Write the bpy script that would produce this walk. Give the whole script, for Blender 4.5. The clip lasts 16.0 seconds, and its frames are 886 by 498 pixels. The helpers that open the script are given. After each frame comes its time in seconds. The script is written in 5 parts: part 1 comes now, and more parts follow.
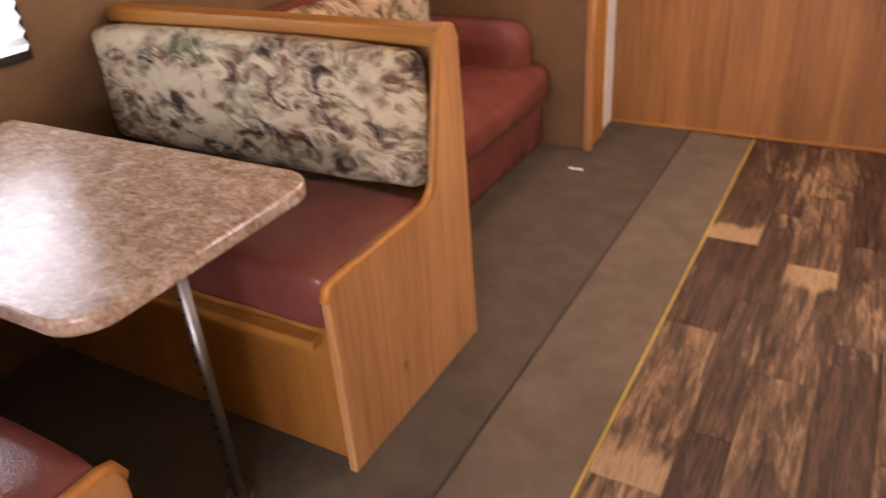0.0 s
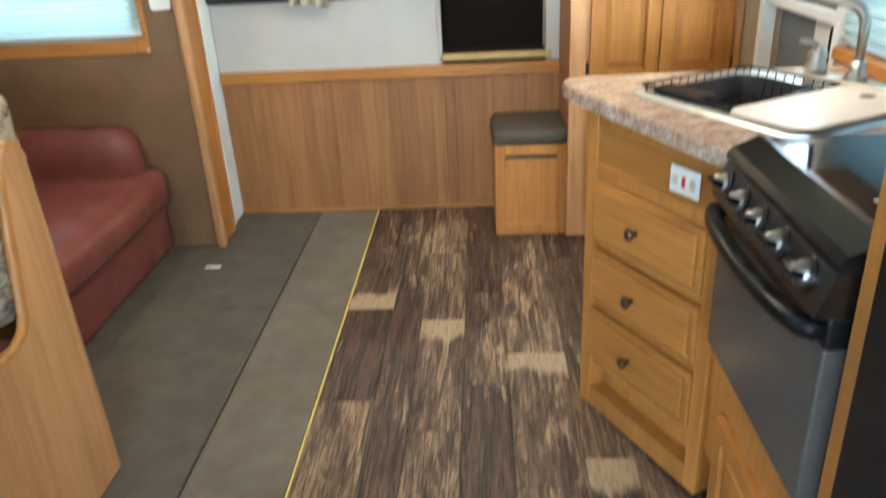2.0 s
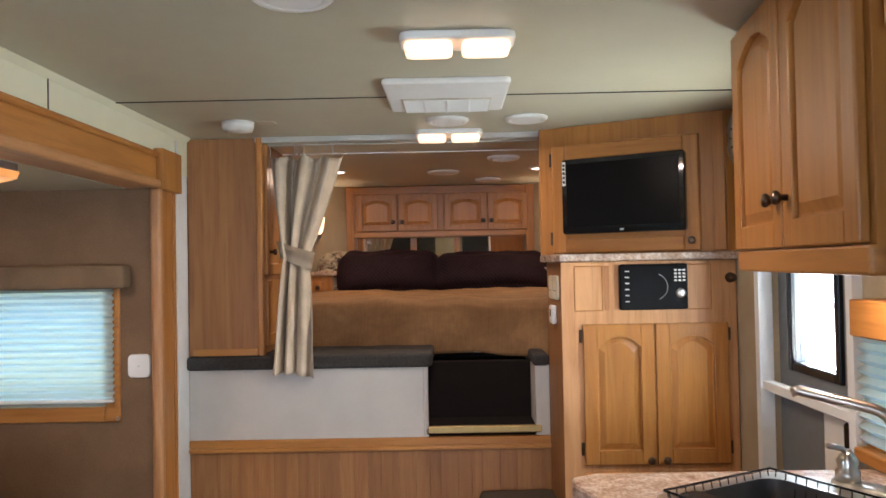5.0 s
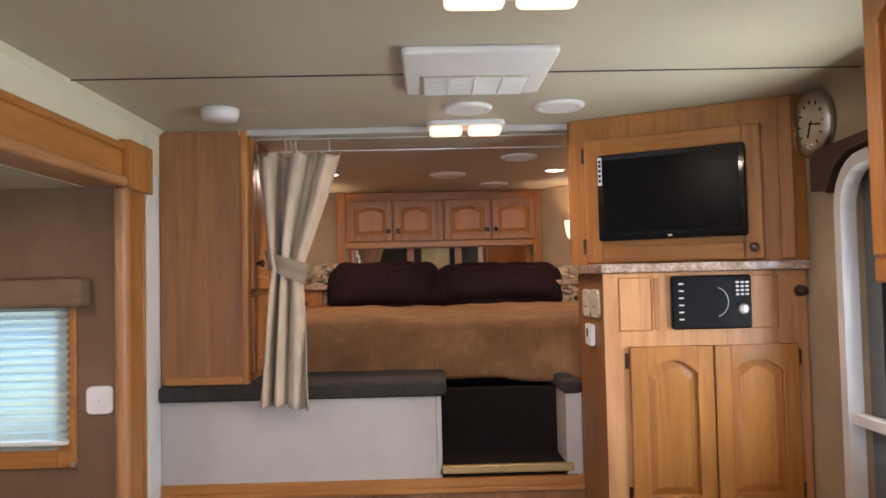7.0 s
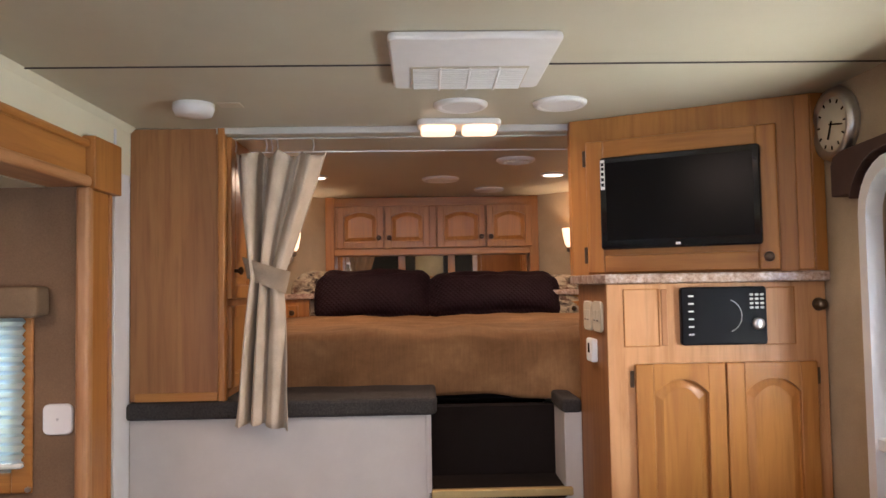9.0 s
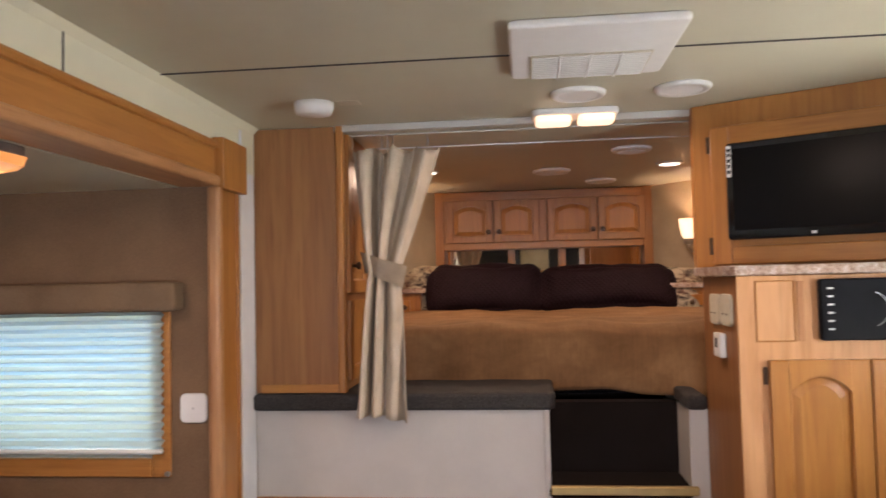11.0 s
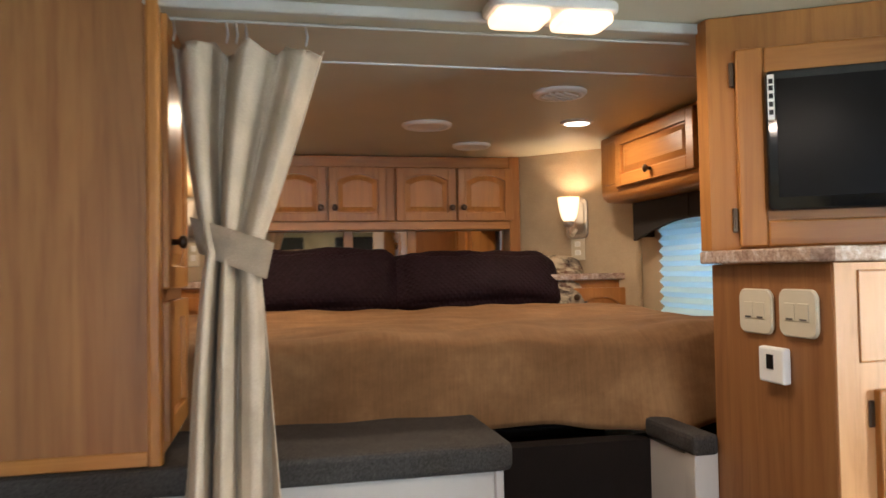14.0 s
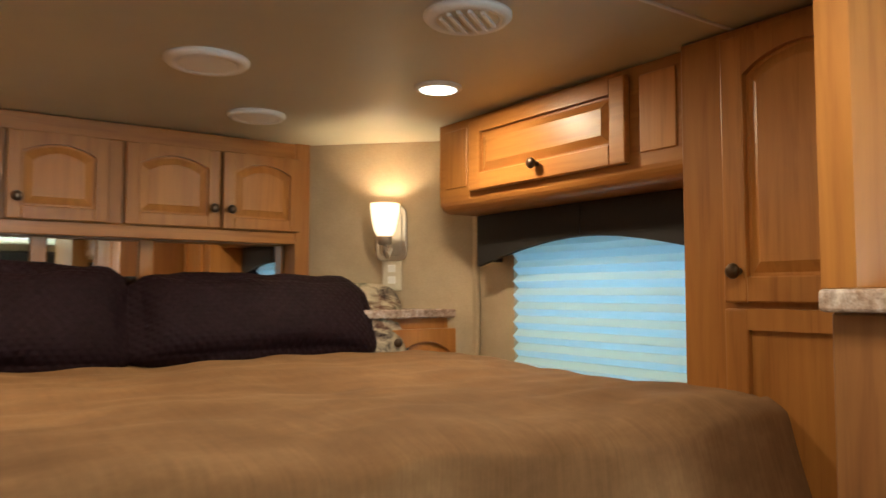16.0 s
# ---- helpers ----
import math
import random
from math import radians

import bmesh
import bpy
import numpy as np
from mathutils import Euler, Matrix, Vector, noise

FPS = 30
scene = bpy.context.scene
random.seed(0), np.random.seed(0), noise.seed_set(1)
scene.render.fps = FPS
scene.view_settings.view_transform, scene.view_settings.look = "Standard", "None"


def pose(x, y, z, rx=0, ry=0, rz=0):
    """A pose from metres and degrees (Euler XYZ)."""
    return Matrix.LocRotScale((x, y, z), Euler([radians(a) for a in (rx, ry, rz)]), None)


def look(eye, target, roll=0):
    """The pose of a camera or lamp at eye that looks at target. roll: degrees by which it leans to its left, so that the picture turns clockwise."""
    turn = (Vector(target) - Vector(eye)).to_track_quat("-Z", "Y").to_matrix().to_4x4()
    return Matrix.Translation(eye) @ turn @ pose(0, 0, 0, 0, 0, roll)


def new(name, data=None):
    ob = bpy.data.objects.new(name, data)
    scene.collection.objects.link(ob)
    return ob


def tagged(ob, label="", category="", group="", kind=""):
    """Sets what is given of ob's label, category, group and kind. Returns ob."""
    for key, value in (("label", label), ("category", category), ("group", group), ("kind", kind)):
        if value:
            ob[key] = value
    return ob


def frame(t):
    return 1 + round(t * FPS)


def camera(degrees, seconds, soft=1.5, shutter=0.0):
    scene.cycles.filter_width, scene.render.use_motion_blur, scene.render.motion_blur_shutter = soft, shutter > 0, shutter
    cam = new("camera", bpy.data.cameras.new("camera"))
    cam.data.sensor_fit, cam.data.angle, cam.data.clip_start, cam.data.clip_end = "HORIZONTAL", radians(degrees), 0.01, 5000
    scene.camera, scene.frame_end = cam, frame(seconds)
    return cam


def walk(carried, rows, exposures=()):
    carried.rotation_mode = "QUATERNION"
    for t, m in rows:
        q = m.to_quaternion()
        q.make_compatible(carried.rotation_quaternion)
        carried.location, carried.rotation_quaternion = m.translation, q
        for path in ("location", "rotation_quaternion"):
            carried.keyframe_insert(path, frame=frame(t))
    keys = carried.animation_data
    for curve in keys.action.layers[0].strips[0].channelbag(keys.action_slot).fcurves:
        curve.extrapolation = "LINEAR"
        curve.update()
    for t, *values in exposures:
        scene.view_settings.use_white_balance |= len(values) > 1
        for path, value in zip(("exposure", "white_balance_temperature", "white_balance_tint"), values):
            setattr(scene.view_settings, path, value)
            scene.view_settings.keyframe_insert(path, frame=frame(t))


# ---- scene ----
cam = camera(61.1, 16.0, shutter=0.5)
PATH = [
    (0, (-0.098, -0.043, 1.366), (-1.003, 1.445, 0.382), -4.3),
    (0.5, (-0.061, -0.025, 1.364), (-0.749, 1.491, 0.255), -5.6),
    (1, (-0.006, 0.011, 1.336), (-0.415, 1.59, 0.178), -6.3),
    (1.5, (0.014, 0.009, 1.339), (-0.199, 1.671, 0.248), -5.2),
    (2, (0.024, 0.017, 1.371), (-0.094, 1.831, 0.538), -3.1),
    (2.5, (0.031, 0.043, 1.386), (-0.039, 1.963, 0.833), -1.9),
    (3, (0.021, 0.043, 1.419), (-0.022, 2.012, 1.067), -1.5),
    (3.5, (0.024, 0.045, 1.431), (-0.011, 2.034, 1.224), -1.0),
    (4, (0.03, 0.061, 1.46), (-0.012, 2.058, 1.359), -1.0),
    (4.5, (0.004, 0.11, 1.457), (-0.043, 2.109, 1.446), -0.8),
    (4.7, (-0.015, 0.15, 1.456), (-0.052, 2.15, 1.473), -0.9),
    (6.8, (-0.192, 0.592, 1.455), (-0.163, 2.59, 1.536), -1.3),
    (7, (-0.193, 0.656, 1.454), (-0.153, 2.654, 1.53), -1.3),
    (7.5, (-0.166, 0.797, 1.45), (-0.106, 2.795, 1.526), -1.0),
    (8, (-0.175, 0.843, 1.453), (-0.111, 2.841, 1.535), -0.9),
    (10.3, (-0.179, 0.843, 1.463), (-0.232, 2.839, 1.57), -1.45),
    (10.5, (-0.19, 0.845, 1.457), (-0.291, 2.839, 1.561), -1.4),
    (11, (-0.226, 0.86, 1.456), (-0.442, 2.846, 1.545), -1.3),
    (11.5, (-0.302, 0.881, 1.458), (-0.642, 2.851, 1.516), -1.2),
    (12, (-0.425, 0.924, 1.451), (-0.753, 2.897, 1.471), -1.2),
    (12.5, (-0.471, 1.098, 1.426), (-0.669, 3.089, 1.428), -0.8),
    (13, (-0.474, 1.358, 1.425), (-0.486, 3.358, 1.434), -0.2),
    (13.5, (-0.546, 1.616, 1.431), (-0.343, 3.605, 1.476), -0.5),
    (14, (-0.633, 1.885, 1.454), (-0.207, 3.838, 1.51), -1.1),
    (14.5, (-0.661, 2.177, 1.444), (-0.063, 4.084, 1.514), 0.1),
    (15, (-0.672, 2.464, 1.461), (0.102, 4.306, 1.548), -0.2),
    (15.5, (-0.673, 2.748, 1.481), (0.306, 4.489, 1.584), -0.7),
    (16, (-0.604, 2.987, 1.481), (0.543, 4.621, 1.597), 0.0),
]
EXPOSURES = [(0, 0.18, 7700, 47), (0.5, 0.6, 6600, 28), (1.0, 0.76, 5900, 13), (1.5, 0.76, 5600, 8), (2.0, 0.43, 5400, 5), (2.5, 0.15, 5200, 4), (3.5, -0.14, 5550, 12), (4.5, -0.26, 5800, 19), (8, -0.28, 5950, 29), (11, -0.32, 6250, 31), (12, -0.3, 6150, 28), (14, -0.13, 5800, 16), (15.3, -0.06, 5600, 9), (16, 0.02, 5800, 5)]
walk(cam, [(t, look(eye, target, roll)) for t, eye, target, roll in PATH], EXPOSURES)

# ---------- world, sun, window light ----------
world = bpy.data.worlds.new("world")
scene.world = world
world.use_nodes = True
wn = world.node_tree.nodes
sky = wn.new("ShaderNodeTexSky")
sky.sky_type = "NISHITA"
sky.sun_disc = False
sky.sun_elevation = radians(50)
sky.sun_rotation = radians(200)
wn["Background"].inputs[1].default_value = 0.15
world.node_tree.links.new(sky.outputs[0], wn["Background"].inputs[0])


def sun_lamp():
    d = bpy.data.lights.new("sun", "SUN")
    d.energy, d.angle, d.color = 3.0, radians(0.5), (1.0, 0.95, 0.88)
    ob = new("sun", d)
    ob.matrix_world = look((0, 0, 0), (0.3, 0.6, -1.0))


sun_lamp()


def area_lamp(name, eye, target, w, h, watts, colour=(1, 1, 1)):
    d = bpy.data.lights.new(name, "AREA")
    d.shape, d.size, d.size_y, d.energy, d.color = "RECTANGLE", w, h, watts, colour
    ob = new(name, d)
    ob.matrix_world = look(eye, target)
    return ob


def spot_lamp(name, at, watts, radius=0.03, colour=(1, 0.72, 0.42)):
    d = bpy.data.lights.new(name, "POINT")
    d.energy, d.shadow_soft_size, d.color = watts, radius, colour
    ob = new(name, d)
    ob.location = at
    return ob


DAY = (0.78, 0.92, 1.0)
WARM = (1.0, 0.79, 0.55)
def down_lamp(name, at, size, watts, colour):
    d = bpy.data.lights.new(name, "AREA")
    d.shape, d.size, d.energy, d.color = "DISK", size, watts, colour
    ob = new(name, d)
    ob.location = at
    return ob


SKY = (0.3, 0.68, 1.0)
GRASS = (1.0, 1.0, 0.55)
BED_WARM = (1.0, 0.75, 0.46)


def window_light(name, at, out, w, sky_watts, ground_watts):
    """Sky light from above and light off the sunny grass from below, just outside an opening."""
    at, out = Vector(at), Vector(out)
    area_lamp(name + "_sky", at + out * 0.3 + Vector((0, 0, 0.42)), at, w, 0.4, sky_watts, SKY)
    area_lamp(name + "_ground", at + out * 0.3 - Vector((0, 0, 0.42)), at, w, 0.4, ground_watts, GRASS)


window_light("window_light_sofa", (-1.68, 3.16, 1.16), (0, 1, 0), 0.9, 9.5, 8.0)
window_light("window_light_sink", (1.09, 1.6, 1.12), (1, 0, 0), 1.1, 7, 4.5)
window_light("window_light_bed", (1.02, 4.45, 1.33), (1, 0, 0), 0.9, 4.6, 2.6)
area_lamp("window_light_dinette", (-2.26, 0.7, 1.15), (0, 0.7, 1.0), 0.9, 0.42, 18, DAY)
# fill lamp outside an added side window, aimed at the kitchen fronts
area_lamp("fill_light_side", (-1.3, -1.0, 1.15), (0.5, 0.5, 0.2), 0.8, 0.46, 18, DAY)
area_lamp("window_light_door", (1.15, 2.58, 1.355), (-0.6, 2.45, 1.3), 0.34, 0.56, 12, DAY)
# two lamps outside the added rear window, filling the room from behind
area_lamp("fill_light_rear", (-0.1, -1.84, 1.22), (0.2, 0.1, 0.0), 1.5, 0.46, 62, DAY)
area_lamp("fill_light_rear_low", (-0.1, -2.0, 0.72), (-0.2, 0.2, 2.3), 1.4, 0.4, 72, (0.95, 1.0, 0.66))

area_lamp("window_light_door_ground", (1.19, 2.58, 1.28), (-1.2, 2.3, 2.1), 0.24, 0.4, 12, (0.95, 1.0, 0.7))

# ---------- materials ----------


def principled(name, colour=(0.5, 0.5, 0.5), rough=0.5, metal=0.0, spec=0.5):
    m = bpy.data.materials.new(name)
    m.use_nodes = True
    b = m.node_tree.nodes["Principled BSDF"]
    b.inputs["Base Color"].default_value = (*colour, 1)
    b.inputs["Roughness"].default_value = rough
    b.inputs["Metallic"].default_value = metal
    b.inputs["Specular IOR Level"].default_value = spec
    return m, m.node_tree.nodes, m.node_tree.links, b


def coords(nd, lk, scale, rnd=False):
    tc = nd.new("ShaderNodeTexCoord")
    mp = nd.new("ShaderNodeMapping")
    mp.inputs["Scale"].default_value = scale
    lk.new(tc.outputs["Object"], mp.inputs["Vector"])
    if rnd:
        oi = nd.new("ShaderNodeObjectInfo")
        mul = nd.new("ShaderNodeVectorMath")
        mul.operation = "SCALE"
        mul.inputs[0].default_value = (17.0, 29.0, 41.0)
        lk.new(oi.outputs["Random"], mul.inputs["Scale"])
        lk.new(mul.outputs[0], mp.inputs["Location"])
    return mp.outputs[0]


def noise_node(nd, lk, vec, scale, detail=4.0, rough=0.55, dist=0.0):
    n = nd.new("ShaderNodeTexNoise")
    n.inputs["Scale"].default_value = scale
    n.inputs["Detail"].default_value = detail
    n.inputs["Roughness"].default_value = rough
    n.inputs["Distortion"].default_value = dist
    lk.new(vec, n.inputs["Vector"])
    return n.outputs["Fac"]


def ramp(nd, lk, fac, stops):
    r = nd.new("ShaderNodeValToRGB")
    e = r.color_ramp.elements
    while len(e) < len(stops):
        e.new(0.5)
    for el, (p, c) in zip(e, stops):
        el.position, el.color = p, (*c, 1)
    lk.new(fac, r.inputs["Fac"])
    return r.outputs["Color"]


def mix(nd, lk, fac, a, b, mode="MIX"):
    m = nd.new("ShaderNodeMix")
    m.data_type, m.blend_type = "RGBA", mode
    for sock, v in ((m.inputs["Factor"], fac), (m.inputs["A"], a), (m.inputs["B"], b)):
        if isinstance(v, (int, float)):
            sock.default_value = v
        elif isinstance(v, tuple):
            sock.default_value = (*v, 1)
        else:
            lk.new(v, sock)
    return m.outputs["Result"]


def bump(nd, lk, b, fac, strength, dist=0.002):
    bp = nd.new("ShaderNodeBump")
    bp.inputs["Strength"].default_value = strength
    bp.inputs["Distance"].default_value = dist
    lk.new(fac, bp.inputs["Height"])
    lk.new(bp.outputs[0], b.inputs["Normal"])


def wood(name, light, dark, axis="z", rough=0.37, fine=1.0):
    """Varnished wood with the grain along one axis."""
    m, nd, lk, b = principled(name, light, rough, 0.0, 0.36)
    along, across = 1.4 * fine, 17.0 * fine
    sc = {"x": (along, across, across), "y": (across, along, across), "z": (across, across, along)}[axis]
    vec = coords(nd, lk, sc, True)
    g = noise_node(nd, lk, vec, 1.0, 5, 0.62, 1.3)
    sc2 = tuple(v * 0.22 for v in sc)
    vec2 = coords(nd, lk, sc2, True)
    g2 = noise_node(nd, lk, vec2, 1.0, 3, 0.5, 1.2)
    col = ramp(nd, lk, g, ((0.34, dark), (0.6, light)))
    tone = ramp(nd, lk, g2, ((0.3, (0.86, 0.83, 0.79)), (0.7, (1.08, 1.07, 1.05))))
    res = mix(nd, lk, 1.0, col, tone, "MULTIPLY")
    sc3 = tuple(v * (3.4 if v > 10 else 2.2) for v in sc)
    pores = noise_node(nd, lk, coords(nd, lk, sc3, True), 1.0, 3, 0.6, 0.2)
    pore_tone = ramp(nd, lk, pores, ((0.3, (0.82, 0.79, 0.76)), (0.48, (1.0, 1.0, 1.0)), (0.7, (1.04, 1.04, 1.04))))
    res = mix(nd, lk, 1.0, res, pore_tone, "MULTIPLY")
    oi = nd.new("ShaderNodeObjectInfo")
    var = ramp(nd, lk, oi.outputs["Random"], ((0.0, (0.88, 0.86, 0.84)), (1.0, (1.08, 1.06, 1.04))))
    res = mix(nd, lk, 1.0, res, var, "MULTIPLY")
    lk.new(res, b.inputs["Base Color"])
    bump(nd, lk, b, g, 0.12, 0.001)
    return m


def cloth(name, c1, c2, scale=300.0, rough=0.95, big=6.0, strength=0.4):
    m, nd, lk, b = principled(name, c1, rough, 0, 0.2)
    vec = coords(nd, lk, (1, 1, 1), True)
    f = noise_node(nd, lk, vec, scale, 3, 0.7)
    g = noise_node(nd, lk, vec, big, 4, 0.55, 0.3)
    col = ramp(nd, lk, f, ((0.3, c2), (0.7, c1)))
    tone = ramp(nd, lk, g, ((0.3, (0.8, 0.8, 0.8)), (0.72, (1.1, 1.1, 1.1))))
    lk.new(mix(nd, lk, 1.0, col, tone, "MULTIPLY"), b.inputs["Base Color"])
    bump(nd, lk, b, f, strength, 0.003)
    return m


def plain(name, colour, rough=0.5, metal=0.0, vary=0.1, scale=12.0, relief=0.05):
    m, nd, lk, b = principled(name, colour, rough, metal)
    vec = coords(nd, lk, (1, 1, 1), True)
    g = noise_node(nd, lk, vec, scale, 5, 0.6)
    lo = tuple(c * (1 - vary) for c in colour)
    hi = tuple(min(1.0, c * (1 + vary)) for c in colour)
    lk.new(ramp(nd, lk, g, ((0.3, lo), (0.7, hi))), b.inputs["Base Color"])
    f = noise_node(nd, lk, vec, scale * 18, 3, 0.6)
    bump(nd, lk, b, f, relief, 0.002)
    return m


def lower_gloss(m, spec):
    m.node_tree.nodes["Principled BSDF"].inputs["Specular IOR Level"].default_value = spec
    return m


def leather(name):
    m, nd, lk, b = principled(name, (0.16, 0.042, 0.034), 0.2)
    vec = coords(nd, lk, (1, 1, 1), True)
    g = noise_node(nd, lk, vec, 7, 4, 0.6)
    lk.new(ramp(nd, lk, g, ((0.3, (0.125, 0.034, 0.028)), (0.7, (0.17, 0.05, 0.041)))), b.inputs["Base Color"])
    v = nd.new("ShaderNodeTexVoronoi")
    v.inputs["Scale"].default_value = 260
    lk.new(vec, v.inputs["Vector"])
    crease = noise_node(nd, lk, vec, 9, 3, 0.5, 0.8)
    add = nd.new("ShaderNodeMath")
    add.operation = "MULTIPLY_ADD"
    add.inputs[1].default_value = 5.0
    lk.new(crease, add.inputs[0])
    lk.new(v.outputs["Distance"], add.inputs[2])
    bump(nd, lk, b, add.outputs[0], 0.3, 0.0016)
    return m


def toile(name):
    """Cream cloth with soft brown and green printed scenes."""
    m, nd, lk, b = principled(name, (0.6, 0.5, 0.36), 0.9, 0, 0.2)
    vec = coords(nd, lk, (1, 1, 1.6), True)
    island = noise_node(nd, lk, vec, 6.5, 3, 0.55, 0.6)
    mark = noise_node(nd, lk, vec, 12.0, 7, 0.7, 1.2)
    hue = noise_node(nd, lk, vec, 6, 1, 0.5)
    ink = ramp(nd, lk, hue, ((0.38, (0.085, 0.088, 0.05)), (0.48, (0.13, 0.06, 0.035)), (0.58, (0.03, 0.019, 0.019))))
    blot = ramp(nd, lk, island, ((0.38, (0.12, 0.12, 0.12)), (0.5, (1, 1, 1))))
    fine = ramp(nd, lk, mark, ((0.42, (0.0, 0.0, 0.0)), (0.475, (0.5, 0.5, 0.5)), (0.58, (1, 1, 1))))
    fac = mix(nd, lk, 1.0, blot, fine, "MULTIPLY")
    sep = nd.new("ShaderNodeSeparateColor")
    lk.new(fac, sep.inputs[0])
    lk.new(mix(nd, lk, sep.outputs[0], (0.47, 0.39, 0.27), ink), b.inputs["Base Color"])
    f = noise_node(nd, lk, vec, 420, 2, 0.6)
    bump(nd, lk, b, f, 0.25, 0.002)
    return m


def suede(name):
    """Brushed bedspread with fine lines across it and blotches where the nap lies over."""
    m, nd, lk, b = principled(name, (0.25, 0.14, 0.065), 0.9, 0, 0.15)
    lines = noise_node(nd, lk, coords(nd, lk, (130, 9, 9)), 1.0, 5, 0.6, 0.2)
    nap = noise_node(nd, lk, coords(nd, lk, (0.8, 1.1, 1.1)), 5.5, 6, 0.68, 0.15)
    col = ramp(nd, lk, nap, ((0.34, (0.14, 0.07, 0.028)), (0.5, (0.18, 0.094, 0.039)), (0.66, (0.235, 0.13, 0.058))))
    tone = ramp(nd, lk, lines, ((0.35, (0.9, 0.895, 0.89)), (0.65, (1.06, 1.06, 1.06))))
    lk.new(mix(nd, lk, 1.0, col, tone, "MULTIPLY"), b.inputs["Base Color"])
    bump(nd, lk, b, lines, 0.2, 0.002)
    return m


def speckle(name, base, dark, light, rough=0.3):
    """Laminate worktop with mottled stone print."""
    m, nd, lk, b = principled(name, base, rough)
    vec = coords(nd, lk, (1, 1, 1))
    a = noise_node(nd, lk, vec, 22, 7, 0.72, 0.5)
    c = noise_node(nd, lk, vec, 90, 4, 0.7)
    col = ramp(nd, lk, a, ((0.3, dark), (0.5, base), (0.68, light)))
    fl = ramp(nd, lk, c, ((0.35, (0.6, 0.55, 0.5)), (0.6, (1.08, 1.08, 1.08))))
    lk.new(mix(nd, lk, 1.0, col, fl, "MULTIPLY"), b.inputs["Base Color"])
    return m


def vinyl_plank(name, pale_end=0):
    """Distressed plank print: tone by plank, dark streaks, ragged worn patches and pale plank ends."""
    m, nd, lk, b = principled(name, (0.15, 0.1, 0.07), 0.45, 0.0, 0.3)
    g = noise_node(nd, lk, coords(nd, lk, (60, 3.2, 1), True), 1.0, 8, 0.74, 1.0)
    fleck = noise_node(nd, lk, coords(nd, lk, (150, 14, 1), True), 1.0, 5, 0.7, 0.6)
    p = noise_node(nd, lk, coords(nd, lk, (7.5, 1.3, 1), True), 1.2, 8, 0.72, 0.7)
    q = noise_node(nd, lk, coords(nd, lk, (8, 1.7, 1), True), 1.7, 6, 0.7, 0.8)
    oi = nd.new("ShaderNodeObjectInfo")

    def math_node(op, x, y):
        n = nd.new("ShaderNodeMath")
        n.operation = op
        for sock, v in zip(n.inputs, (x, y)):
            if isinstance(v, (int, float)):
                sock.default_value = v
            else:
                lk.new(v, sock)
        return n.outputs[0]

    base = ramp(nd, lk, oi.outputs["Random"], ((0.0, (0.05, 0.032, 0.025)), (0.4, (0.095, 0.064, 0.046)), (0.7, (0.145, 0.1, 0.07)), (0.95, (0.195, 0.138, 0.093))))
    streak = ramp(nd, lk, g, ((0.36, (0.24, 0.2, 0.19)), (0.47, (0.8, 0.77, 0.75)), (0.58, (1.9, 1.74, 1.5)), (0.68, (2.7, 2.4, 1.95))))
    speck = ramp(nd, lk, fleck, ((0.38, (0.4, 0.37, 0.35)), (0.5, (1.0, 1.0, 1.0)), (0.66, (1.35, 1.3, 1.22))))
    col = mix(nd, lk, 1.0, base, streak, "MULTIPLY")
    col = mix(nd, lk, 0.8, col, speck, "MULTIPLY")
    pale = mix(nd, lk, 1.0, (0.36, 0.255, 0.16), speck, "MULTIPLY")
    char = mix(nd, lk, 1.0, (0.042, 0.027, 0.024), streak, "MULTIPLY")
    ragged = math_node("MULTIPLY", math_node("SUBTRACT", g, 0.5), 0.45)
    for noise_fac, lo, hi, top, tone in ((q, 0.51, 0.56, 0.85, char), (p, 0.57, 0.65, 0.7, pale)):
        worn = ramp(nd, lk, math_node("ADD", noise_fac, ragged), ((lo, (0, 0, 0)), (hi, (top, top, top))))
        sep = nd.new("ShaderNodeSeparateColor")
        lk.new(worn, sep.inputs[0])
        col = mix(nd, lk, sep.outputs[0], col, tone)
    tc = nd.new("ShaderNodeTexCoord")
    xyz = nd.new("ShaderNodeSeparateXYZ")
    lk.new(tc.outputs["Generated"], xyz.inputs[0])
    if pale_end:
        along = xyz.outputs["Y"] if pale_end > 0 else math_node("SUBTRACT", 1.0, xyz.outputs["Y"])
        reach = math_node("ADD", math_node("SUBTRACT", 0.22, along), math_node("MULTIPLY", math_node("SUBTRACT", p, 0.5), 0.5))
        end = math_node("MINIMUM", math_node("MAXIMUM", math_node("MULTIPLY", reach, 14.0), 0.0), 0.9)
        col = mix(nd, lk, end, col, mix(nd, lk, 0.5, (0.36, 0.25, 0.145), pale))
    lk.new(col, b.inputs["Base Color"])
    bump(nd, lk, b, g, 0.15, 0.001)
    return m


def glow(name, colour, strength):
    m = bpy.data.materials.new(name)
    m.use_nodes = True
    nd, lk = m.node_tree.nodes, m.node_tree.links
    b = nd["Principled BSDF"]
    b.inputs["Base Color"].default_value = (*colour, 1)
    b.inputs["Emission Color"].default_value = (*colour, 1)
    b.inputs["Emission Strength"].default_value = strength
    b.inputs["Roughness"].default_value = 0.3
    return m


